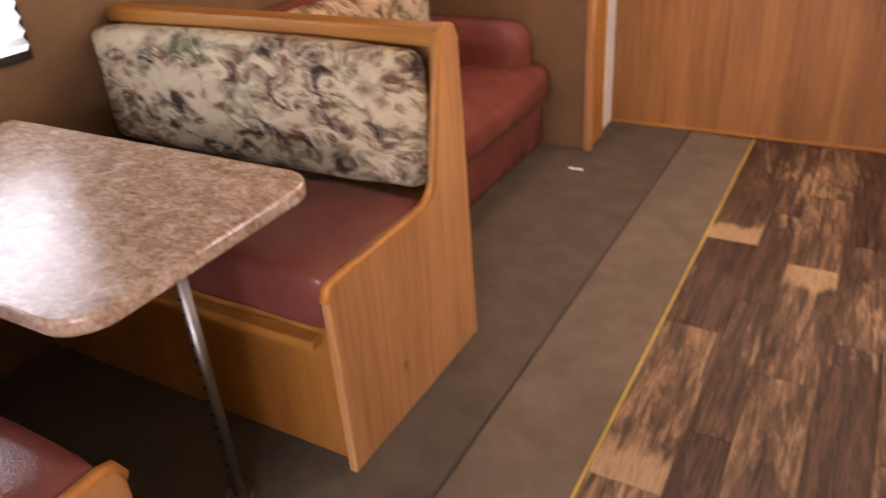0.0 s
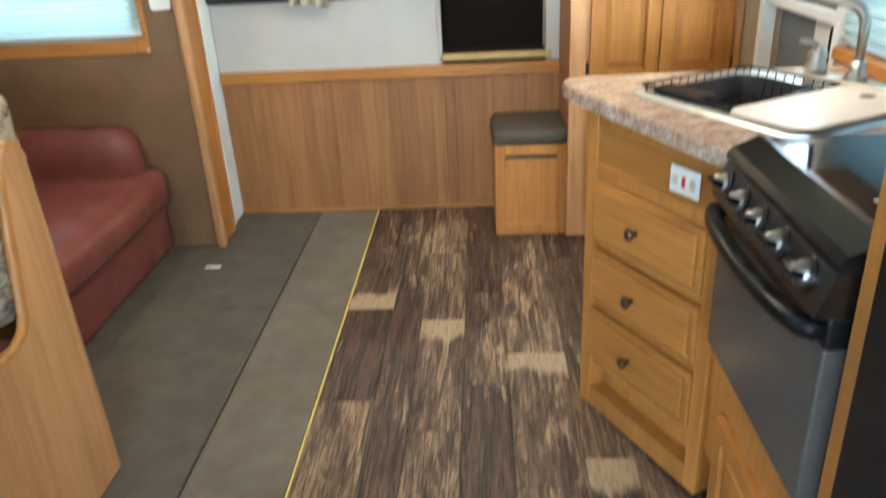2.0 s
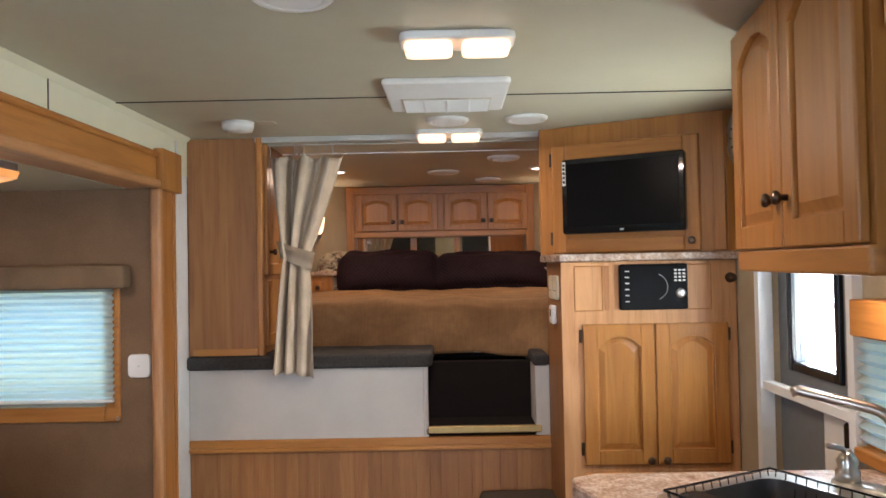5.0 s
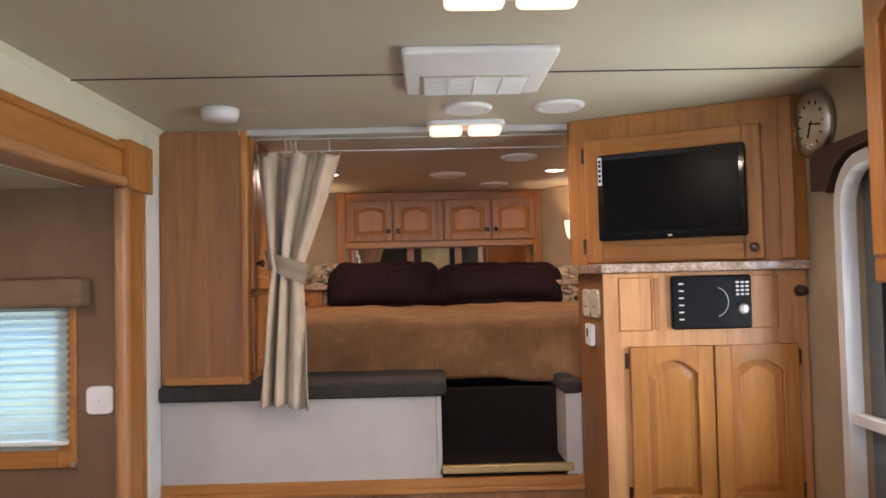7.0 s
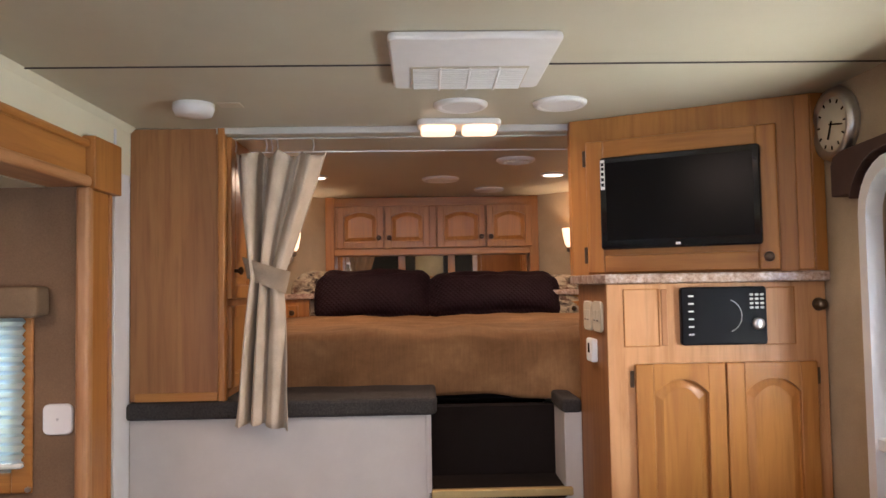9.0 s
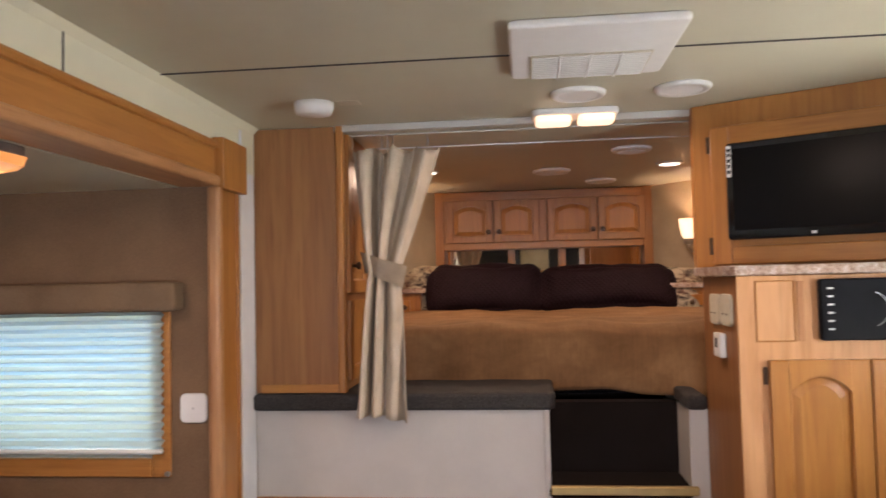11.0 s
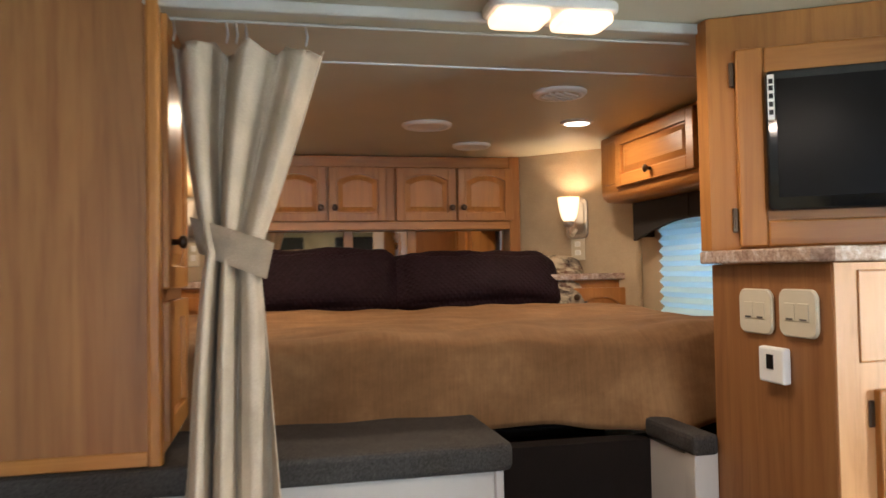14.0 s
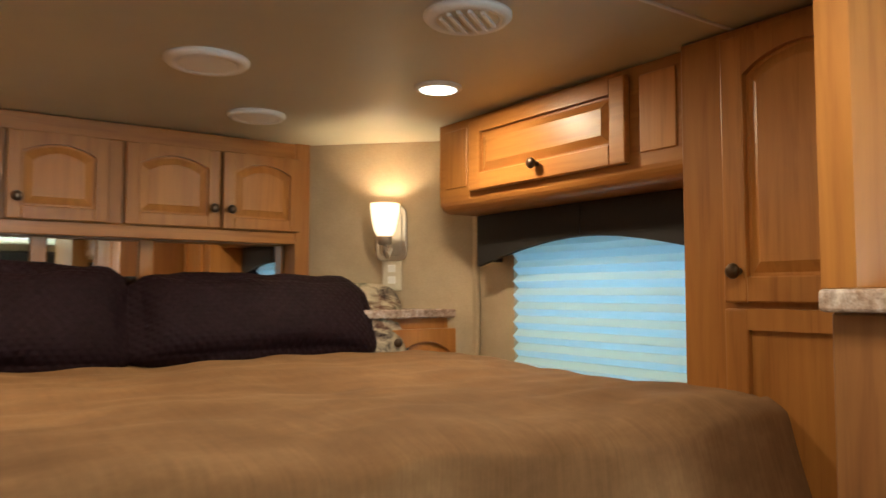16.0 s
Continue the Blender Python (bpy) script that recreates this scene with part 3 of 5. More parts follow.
def wall_with_hole(axis, a0, a1, z0, z1, p0, p1, ha0, ha1, hz0, hz1):
    """A wall in one piece round one opening. axis: the direction along which it runs."""
    bm = bmesh.new()

    def ring(p, u0, u1, v0, v1):
        return [bm.verts.new((u, p, v) if axis == "x" else (p, u, v)) for u, v in ((u0, v0), (u1, v0), (u1, v1), (u0, v1))]

    rings = [ring(p0, a0, a1, z0, z1), ring(p0, ha0, ha1, hz0, hz1), ring(p1, ha0, ha1, hz0, hz1), ring(p1, a0, a1, z0, z1)]
    for a, b in zip(rings, rings[1:] + rings[:1]):
        for k in range(4):
            bm.faces.new((a[k], a[(k + 1) % 4], b[(k + 1) % 4], b[k]))
    bmesh.ops.recalc_face_normals(bm, faces=bm.faces[:])
    return bm


floor = structure("floor", box(SX - 0.1, RX + 0.1, -1.75, W + 0.1, -0.08, -0.006), SEAM, "subfloor under carpet and plank vinyl", "floor")
structure("carpet_slide", box(SX, -0.803, -0.35, W, -0.006, 0.006, 0.004), CARPET, "dark taupe cut-pile carpet of the slide-out floor", "carpet")
structure("carpet_aisle", box(-0.797, -0.516, -1.7, W, -0.006, 0.002, 0.003), CARPET_STRIP, "taupe carpet strip beside the plank floor", "carpet")
structure("carpet_corner", box(LX, -0.803, -1.7, -0.352, -0.006, 0.002, 0.003), CARPET_STRIP, "taupe carpet by the wall", "carpet")
structure("floor_trim", box(-0.515, -0.508, -1.7, W, -0.006, 0.005, 0.002), YELLOW, "thin yellow edge strip between carpet and planks", "trim")

structure("ground", box(-60, 60, -60, 60, -0.95, -0.9), plain("grass_ground", (0.07, 0.1, 0.03), 0.95, 0, 0.3, 2.0, 0.3), "grassy ground outside the trailer", "ground")

structure("ceiling_main", box(SX - 0.1, RX + 0.1, -1.75, 3.50, CZ, CZ + 0.08), CEILING, "beige vinyl ceiling panels of the living area", "ceiling")
structure("ceiling_bedroom", box(-1.35, 1.1, 3.50, 5.9, BZ, CZ + 0.08), CEILING, "beige vinyl ceiling over the bed", "ceiling")
structure("ceiling_slide", box(SX - 0.1, LX - 0.1, -0.35, 3.2, SZ, SZ + 0.05), CEILING, "low beige ceiling of the slide-out", "ceiling")
structure("ceiling_trim", box(-0.9, 0.40, 3.488, 3.512, BZ - 0.003, CZ, 0.003), STRIP, "pale strip where the ceiling steps down", "trim")
structure("ceiling_batten", box(LX, RX, 2.75, 2.756, CZ - 0.003, CZ + 0.01), SEAM, "thin joint between ceiling panels", "trim")
structure("ceiling_batten_bedroom", box(-1.2, 0.97, 3.858, 3.866, BZ - 0.004, BZ + 0.01, 0.001), JAMB, "thin pale joint in the bedroom ceiling", "trim")

# outer walls
structure("wall_back", wall_with_hole("x", SX - 0.1, RX + 0.1, -0.05, CZ + 0.05, -1.78, -1.7, -0.9, 0.7, 0.9, 1.58), WALL_TAN, "tan vinyl wall behind the living area")
structure("wall_left_rear", wall_with_hole("y", -1.7, -0.35, -0.05, CZ, LX - 0.08, LX, -1.4, -0.6, 0.9, 1.42), WALL_TAN, "tan vinyl side wall with an opening for the added side window")
structure("wall_slide_rear", box(SX - 0.1, LX, -0.43, -0.352, -0.05, SZ + 0.05), WALLPAPER, "brown vinyl end wall of the slide-out")
structure("wall_slide_outer", wall_with_hole("y", -0.35, 3.2, -0.05, SZ + 0.03, SX - 0.09, SX, 0.2, 1.2, 0.895, 1.4), WALLPAPER, "brown vinyl outer wall of the slide-out with a window")
structure("wall_slide_front", wall_with_hole("x", SX - 0.09, LX + 0.0015, -0.05, SZ + 0.03, 3.10, 3.2, -2.03, -1.335, 0.93, 1.40), WALLPAPER, "brown vinyl end wall of the slide-out with a window")
structure("wall_jamb", box(LX - 0.09, LX, 3.205, W + 0.05, -0.05, CZ), JAMB, "pale aluminium jamb beside the slide-out")
structure("wall_right", wall_with_hole("y", -1.7, 2.215, -0.05, CZ, RX, RX + 0.08, 1.08, 2.17, 0.955, 1.29), WALL_TAN, "tan vinyl side wall with the sink window")
structure("wall_right_entry", wall_with_hole("y", 2.215, 3.6, -0.05, CZ, RX, RX + 0.08, 2.25, 2.845, -0.02, 1.765), WALL_TAN, "tan vinyl wall round the entry door")

# header over the slide-out opening
structure("fascia", box(LX - 0.05, LX + 0.002, -0.35, W, 1.86, CZ), CREAM, "cream fascia panel above the slide-out beam", "trim")
structure("fascia_joint", box(LX + 0.002, LX + 0.004, 2.348, 2.353, 1.86, CZ), SEAM, "thin joint between fascia panels", "trim")
structure("fascia_cove", prism([(LX, CZ), (LX + 0.022, CZ), (LX, CZ - 0.022)], -0.35, W, "y"), CREAM, "small cream cove under the ceiling", "trim")
beam = thing("beam", (0, 0, 0), "long honey-oak beam over the slide-out opening", "beam", kind="structure")
part("face", box(LX - 0.1, LX + 0.016, -0.35, 3.112, 1.80, 1.905, 0.002), OAK_Y, beam)
part("lower_moulding", box(LX - 0.1, LX + 0.036, -0.35, 3.112, 1.772, 1.806, 0.011, 3), SIDE_Y, beam, "paler rounded oak moulding")
part("upper_moulding", box(LX - 0.02, LX + 0.03, -0.35, 3.112, 1.892, 1.916, 0.008, 2), OAK_Y, beam)
structure("beam_block", box(LX + 0.003, LX + 0.043, 3.113, 3.312, 1.768, 1.93, 0.004, 2), OAK, "oak end block of the slide-out beam", "trim")
post = thing("trim_slide", (0, 0, 0), "upright oak casing at the edge of the slide-out", "trim", kind="structure")
part("moulding", box(LX + 0.002, LX + 0.042, 3.072, 3.112, 0.002, 1.770, 0.011, 3), SIDE, post, "paler rounded oak moulding")
part("face", box(LX + 0.002, LX + 0.022, 3.1125, 3.258, 0.002, 1.7675, 0.002), OAK, post)
part("edge_bead", box(LX + 0.002, LX + 0.03, 3.2585, 3.275, 0.002, 1.7675, 0.005, 2), OAK, post)
part("jamb_rib", box(LX + 0.001, LX + 0.008, 3.345, 3.357, 0.002, 2.0, 0.002), JAMB, post, "raised rib of the pale jamb")

# step wall below the bed
wainscot = structure("wall_wainscot", box(LX, 1.05, W + 0.0125, W + 0.05, 0, 0.7), PANEL, "honey-oak random-groove panelling below the bed step")
xs = [LX + 0.002]
rnd = random.Random(4)
while xs[-1] < 0.38:
    xs.append(min(0.385, xs[-1] + rnd.choice((0.047, 0.06, 0.075, 0.09))))
for x0, x1 in zip(xs, xs[1:]):
    wide = (x1 - x0) / 2 - 0.0002
    part("board", box(-wide, wide, 0, 0.012, 0, 0.655, 0.0009), PANEL, wainscot, at=((x0 + x1) / 2, W, 0))
bm = box(LX, 0.385, W - 0.016, W + 0.02, 0.652, 0.672, 0.004)
box(LX, 0.385, W - 0.01, W + 0.02, 0.672, 0.706, 0.003, 1, bm)
structure("chair_rail", bm, OAK_X, "oak chair rail on the step wall", "trim")
structure("baseboard", box(LX, 0.385, W - 0.008, W, 0.006, 0.022, 0.003), OAK_X, "thin oak baseboard of the step wall", "baseboard")
bm = box(LX, -0.16, W + 0.004, W + 0.04, 0.706, 1.012)
structure("wall_step_panel", bm, PALE, "pale textured panel under the bed ledge")
structure("trim_step", box(-0.176, -0.156, W - 0.004, W + 0.05, 0.706, 1.012, 0.003), PALE, "pale corner strip of the step panel", "trim")
structure("wall_step_right", box(0.312, 0.373, W + 0.002, W + 0.05, 0.706, 1.012, 0.002), PALE, "pale narrow panel beside the step niche")
bm = box(-0.20, -0.17, W + 0.05, 4.0, 0.70, 1.0)
box(0.315, 0.345, W + 0.05, 4.0, 0.70, 1.0, 0, 1, bm)
structure("wall_niche", bm, PALE, "pale side walls of the step niche")
structure("wall_niche_back", box(-0.2, 0.345, 3.715, 3.78, 0.70, 1.0), CARPET_DARK, "dark carpeted back of the step niche, its shade put into the colour")
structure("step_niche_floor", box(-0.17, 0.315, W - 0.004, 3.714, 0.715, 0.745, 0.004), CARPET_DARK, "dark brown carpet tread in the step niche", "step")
structure("step_edge", box(-0.158, 0.335, W - 0.014, W + 0.012, 0.722, 0.752, 0.004), BRASS, "gold metal edge of the step tread", "trim")
structure("bed_ledge", prism(rounded(LX, -0.135, W - 0.025, 3.9, 0.03, 6, "0100"), 1.012, 1.072, "z", 0.012, 2), CARPET_STEP, "charcoal carpeted ledge in front of the bed", "ledge")
structure("bed_ledge_right", box(0.305, 0.373, W - 0.006, 3.73, 1.005, 1.056, 0.012, 2), CARPET_STEP, "charcoal carpeted ledge end", "ledge")
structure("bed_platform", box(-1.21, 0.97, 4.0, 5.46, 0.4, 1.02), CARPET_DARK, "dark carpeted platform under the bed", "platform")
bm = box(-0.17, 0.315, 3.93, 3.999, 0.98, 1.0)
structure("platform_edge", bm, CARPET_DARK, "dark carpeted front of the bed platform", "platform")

# bedroom walls
structure("wall_bed_left", box(-1.29, -1.21, W + 0.05, 5.02, 0.4, CZ), WALL_TAN, "tan vinyl side wall of the bedroom")
structure("wall_bed_right", wall_with_hole("y", W, 5.02, 0.4, CZ, 0.97, 1.05, 4.07, 4.83, 1.08, 1.66), WALL_TAN, "tan vinyl side wall of the bedroom with a window")
structure("wall_bed_corner_right", prism([(0.97, 5.02), (1.05, 5.02), (0.62, 5.56), (0.53, 5.46)], 0.4, BZ), WALL_TAN, "tan vinyl corner wall beside the headboard")
structure("wall_bed_corner_left", prism([(-1.21, 5.02), (-0.77, 5.46), (-0.86, 5.56), (-1.29, 5.02)], 0.4, BZ), WALL_TAN, "tan vinyl corner wall beside the headboard")
structure("wall_bed_head", box(-0.9, 0.66, 5.56, 5.64, 0.4, CZ), WALL_TAN, "tan vinyl wall behind the headboard")
structure("wall_ward_back", box(-1.29, LX, W, W + 0.06, 0.6, CZ), WALL_TAN, "tan wall end beside the wardrobe")
for xx, nm in ((0.955, "trim_corner"), (-1.195, "trim_corner_left")):
    structure(nm, box(xx - 0.008, xx + 0.008, 5.0, 5.024, 1.0, BZ, 0.003), WALL_TAN, "tan corner strip of the bedroom wall", "trim")

# ---------- windows and door ----------


def pleated(parent, a0, a1, z0, z1, p, axis, pleats, depth=0.012, sign=1, top=None, mat=None):
    """A folded blind across an opening. axis: the direction along which the wall runs."""
    bm = bmesh.new()
    n = pleats * 2
    cols = 12
    rows = []
    for i in range(n + 1):
        z = z0 + (z1 - z0) * i / n
        off = p + sign * (depth if i % 2 else 0.0)
        row = []
        for k in range(cols + 1):
            a = a0 + (a1 - a0) * k / cols
            zz = z
            if top and i > n - 10:
                edge = 1 - (2 * k / cols - 1) ** 2
                zz = min(z, z1 - top * (1 - edge))
            wob = 0.0007 * math.sin(k * 0.9 + i * 0.5)
            row.append(bm.verts.new((a, off + wob, zz) if axis == "x" else (off + wob, a, zz)))
        rows.append(row)
    for r, s in zip(rows, rows[1:]):
        for k in range(cols):
            bm.faces.new((r[k], r[k + 1], s[k + 1], s[k]))
    return part("blind", bm, mat or SHADE, parent, "pleated blind lowered and lit by daylight")


def window_frame(parent, a0, a1, z0, z1, p0, p1, axis, w=0.025, mat=None):
    bm = bmesh.new()
    for u0, u1, v0, v1 in ((a0, a0 + w, z0, z1), (a1 - w, a1, z0, z1), (a0 + w, a1 - w, z0, z0 + w), (a0 + w, a1 - w, z1 - w, z1)):
        if axis == "x":
            box(u0, u1, p0, p1, v0, v1, 0.004, 1, bm)
        else:
            box(p0, p1, u0, u1, v0, v1, 0.004, 1, bm)
    part("window_frame", bm, mat or OAK_X, parent)


def pane(parent, a0, a1, z0, z1, p, axis):
    bm = box(a0, a1, p, p + 0.005, z0, z1) if axis == "x" else box(p, p + 0.005, a0, a1, z0, z1)
    ob = part("pane", bm, GLASS, parent, "clear window glass")
    ob.visible_shadow = False
    return ob


# sofa window in the slide-out's end wall
w1 = thing("window_1", (0, 0, 0), "slide-out window with a lowered pleated blind and oak frame", "window", kind="structure")
window_frame(w1, -2.045, -1.325, 0.875, 1.43, 3.088, 3.1, "x", 0.06)
pane(w1, -2.03, -1.335, 0.93, 1.40, 3.215, "x")
pleated(w1, -2.028, -1.343, 0.964, 1.40, 3.084, "x", 17, 0.02, -1)
part("bottom_rail", box(-2.03, -1.342, 3.06, 3.082, 0.952, 0.965, 0.004), WHITE, w1)
for xx in (-2.02, -1.333):
    part("cord_button", disc(0.008, 0, 0.008, 14), STEEL, w1).matrix_local = pose(xx, 3.088, 0.888, 90)
vb = soft_box(-2.10, -1.28, 3.015, 3.098, 1.388, 1.478, 0.012, 0.002)
solid("window_valance", vb, VALANCE, "tan fabric-covered valance box above the sofa window", "valance", smooth=True)

# dinette window
w2 = thing("window_2", (0, 0, 0), "dinette window in the outer wall with a lowered blind", "window", kind="structure")
window_frame(w2, 0.17, 1.235, 0.86, 1.43, SX - 0.002, SX + 0.012, "y", 0.035, DARK_PAD)
pleated(w2, 0.19, 1.215, 0.89, 1.42, SX + 0.02, "y", 14, 0.02, 1)
pane(w2, 0.2, 1.2, 0.895, 1.4, SX - 0.085, "y")

# rear window added out of view, an opening for the fill lamps
w5 = thing("added_window_rear", (0, 0, 0), "rear window with an oak frame, added behind the view for daylight", "window", kind="structure")
window_frame(w5, -0.93, 0.73, 0.87, 1.61, -1.7, -1.686, "x", 0.04)
pane(w5, -0.9, 0.7, 0.9, 1.58, -1.77, "x")
# dark blocks added behind the view, so the headboard mirrors reflect dark
for x0, x1 in ((-1.15, -0.3), (0.15, 1.0)):
    solid("rear_valance", soft_box(x0, x1, -1.685, -1.60, 1.56, 1.95, 0.015, 0.003), DARK_PAD, "dark brown padded block on the unseen rear wall, added for the mirrors", "valance", group="rear valances", smooth=True)
# unseen side window, added only to let the fill lamp in
w6 = thing("added_window_side", (0, 0, 0), "small side window with an oak frame, added out of view for daylight", "window", kind="structure")
window_frame(w6, -1.43, -0.57, 0.87, 1.45, LX, LX + 0.012, "y", 0.04)
pane(w6, -1.4, -0.6, 0.9, 1.42, LX - 0.07, "y")

# sink window
w3 = thing("window_3", (0, 0, 0), "window behind the sink with a lowered pleated blind", "window", kind="structure")
window_frame(w3, 1.05, 2.2, 0.93, 1.30, RX - 0.012, RX, "y", 0.035, OAK_Y)
pane(w3, 1.08, 2.17, 0.955, 1.29, RX + 0.07, "y")
pleated(w3, 1.09, 2.195, 0.968, 1.32, RX - 0.018, "y", 12, 0.02, -1)
part("sill", box(RX - 0.05, RX, 1.04, 2.2, 0.924, 0.958, 0.004), OAK_Y, w3)
bm = box(0.925, RX, 1.0, 2.06, 1.262, 1.352, 0.004)
solid("window_cornice", bm, OAK_Y, "oak cornice box over the sink window", "cornice")

# entry door with screen
d1 = thing("door_1", (0, 0, 0), "grey entry door with a small window and a screen door frame", "door", kind="structure")
outer = rounded(2.225, 2.872, 0.02, 1.785, 0.15)
inner = rounded(2.26, 2.837, 0.05, 1.75, 0.12)
bm = bmesh.new()
lo = [bm.verts.new((RX - 0.028, a, b)) for a, b in outer]
li = [bm.verts.new((RX - 0.028, a, b)) for a, b in inner]
bo = [bm.verts.new((RX + 0.0, a, b)) for a, b in outer]
bi = [bm.verts.new((RX + 0.02, a, b)) for a, b in inner]
n = len(outer)
for i in range(n):
    j = (i + 1) % n
    bm.faces.new((lo[i], lo[j], li[j], li[i]))
    bm.faces.new((lo[i], lo[j], bo[j], bo[i]))
    bm.faces.new((li[i], li[j], bi[j], bi[i]))
bmesh.ops.recalc_face_normals(bm, faces=bm.faces[:])
part("door_frame", bm, JAMB, d1, "pale aluminium frame with rounded corners")
part("crossbar", box(RX - 0.02, RX + 0.012, 2.255, 2.842, 1.0, 1.035, 0.004), JAMB, d1)
part("door_skin", wall_with_hole("y", 2.235, 2.86, 0.0, 1.78, RX + 0.045, RX + 0.078, 2.44, 2.72, 1.11, 1.6), GREY, d1)
bm = bmesh.new()
for u0, u1, v0, v1 in ((2.41, 2.44, 1.08, 1.63), (2.72, 2.75, 1.08, 1.63), (2.44, 2.72, 1.08, 1.11), (2.44, 2.72, 1.6, 1.63)):
    box(RX + 0.03, RX + 0.05, u0, u1, v0, v1, 0.004, 1, bm)
part("window_trim", bm, BLACK, d1)
pane(d1, 2.44, 2.72, 1.11, 1.6, RX + 0.06, "y")
part("latch_plate", box(RX + 0.02, RX + 0.045, 2.27, 2.5, 0.80, 1.0, 0.006), WHITE, d1)
part("latch", box(RX + 0.0, RX + 0.025, 2.28, 2.35, 0.83, 0.99, 0.008), BLACK, d1)
val = [(2.968, 1.695), (2.968, 1.785), (2.955, 1.808), (2.92, 1.82), (2.2, 1.85), (2.2, 1.80)]
val += [(2.722 + 0.165 * math.sin(radians(a)), 1.64 + 0.16 * math.cos(radians(a))) for a in range(0, 76, 15)] + [(2.885, 1.695)]
bm = prism(val, RX - 0.045, RX, "x")
solid("door_valance", bm, DOOR_PAD, "dark brown padded valance round the top of the entry door", "valance")

# bedroom window
w4 = thing("window_4", (0, 0, 0), "bedroom window with a lowered pleated blind", "window", kind="structure")
pane(w4, 4.07, 4.83, 1.08, 1.66, 1.03, "y")
pleated(w4, 4.07, 4.80, 1.07, 1.665, 0.96, "y", 14, 0.022, -1)
top = [(4.02, 1.728), (4.90, 1.728), (4.90, 1.565), (4.84, 1.58)]
top += [(4.84 - 0.79 * i / 12, 1.58 + 0.055 * math.sin(math.pi * i / 12)) for i in range(1, 13)]
top += [(4.02, 1.58)]
bv = thing("bed_window_valance", (0, 0, 0), "dark brown padded valance with an arched lower edge", "valance")
part("face", prism(top, 0.875, 0.893, "x"), DARK_PAD, bv)
part("centre_fold", box(0.870, 0.8745, 4.44, 4.452, 1.64, 1.728, 0.002), DARK_PAD, bv)
for y0, y1 in ((4.02, 4.038), (4.882, 4.90)):
    part("end_return", box(0.8935, 0.968, y0, y1, 1.58, 1.728, 0.003), DARK_PAD, bv)

# ---------- living area: dinette ----------


def bench(name, y_front, y_back, facing, label):
    """Booth bench along x from the outer wall to its end panel. facing: -1 looks towards -y."""
    b = thing(name, (-1.6, (y_front + y_back) / 2, 0.0), label, "bench", "dinette benches")

    def Y(v):
        return (y_front - facing * v) - (y_front + y_back) / 2

    def bx(x0, x1, v0, v1, z0, z1, bev=0.004, seg=1):
        a, c = sorted((Y(v0), Y(v1)))
        return box(x0 + 1.6, x1 + 1.6, a, c, z0, z1, bev, seg)

    d = abs(y_back - y_front)
    prof = [(0, 0.008), (0, 0.50), (0.012, 0.528), (0.03, 0.533), (0.40, 0.535), (0.445, 0.55), (0.468, 0.585), (0.49, 0.70), (0.53, 0.90), (0.545, 0.93), (0.575, 0.945), (0.605, 0.935), (0.622, 0.90), (d, 0.008)]
    part("end_panel", prism([(Y(v), z) for v, z in prof], -1.025 + 1.6, -1.0 + 1.6, "x", 0.004, 2), SIDE, b, "honey-oak end panel with a raised rounded back")
    edge = [(Y(v), z) for v, z in prof[1:13]]
    part("edge_band", tube([(-1.0125 + 1.6, y, z) for y, z in edge], 0.0135, 6), OAK, b, "pale oak edge banding", True)
    part("front", bx(-2.195, -1.026, 0.03, 0.05, 0.008, 0.398), OAK, b)
    part("front_rail", bx(-2.195, -1.06, -0.014, 0.03, 0.362, 0.388), OAK_X, b)
    part("back_panel", bx(-2.195, -1.026, 0.585, 0.605, 0.008, 0.90), SIDE, b)
    part("top_rail", bx(-2.195, -1.026, 0.545, 0.618, 0.90, 0.945, 0.008, 2), OAK_X, b)
    a, c = sorted((Y(0.015), Y(0.46)))
    part("seat_cushion", soft_box(-2.19 + 1.6, -1.03 + 1.6, a, c, 0.40, 0.548, 0.026, 0.006, 1), LEATHER, b, "oxblood vinyl seat cushion", True)
    a, c = sorted((Y(0.44), Y(0.54)))
    back = soft_box(-2.18 + 1.6, -1.035 + 1.6, a, c, 0.555, 0.905, 0.04, 0.012, 5)
    part("back_cushion", back, TOILE, b, "cream toile-print back cushion", True)
    return b


bench("dinette_bench", 0.965, 1.61, -1, "dinette bench with oxblood seat and toile back cushion")
bench("dinette_bench", 0.43, -0.21, 1, "dinette bench with oxblood seat across the table")

tb = thing("dinette_table", (-1.6, 0.8, 0.0), "wall-hung dinette table with mottled laminate top", "table")
top = rounded(-0.59, 0.505, -0.32, 0.31, 0.085, 7, "0110")
part("tabletop", prism(top, 0.69, 0.724, "z", 0.006, 2), WORKTOP, tb)
part("leg", tube([(0.385, -0.016, 0.012), (0.385, -0.016, 0.69)], 0.014, 12), STEEL_GREY, tb, "perforated steel leg", True)
part("leg_collar", disc(0.032, 0.006, 0.02, 18), STEEL, tb, at=(0.385, -0.016, 0.0))
for i in range(14):
    hb = disc(0.004, -0.0155, 0.0155, 8)
    part("hole", hb, BLACK, tb).matrix_local = pose(0.385, -0.016, 0.12 + i * 0.038, 90)

# sofa
sf = thing("sofa", (-1.78, 2.38, 0.0), "oxblood leather sofa with rolled arms and toile cushions", "sofa")
part("base", soft_box(-0.41, 0.385, -0.73, 0.712, 0.015, 0.245, 0.02, 0.004, 2), LEATHER, sf, "", True)
part("seat_cushion", soft_box(-0.36, 0.43, -0.52, 0.714, 0.225, 0.412, 0.065, 0.028, 3), LEATHER, sf, "", True)
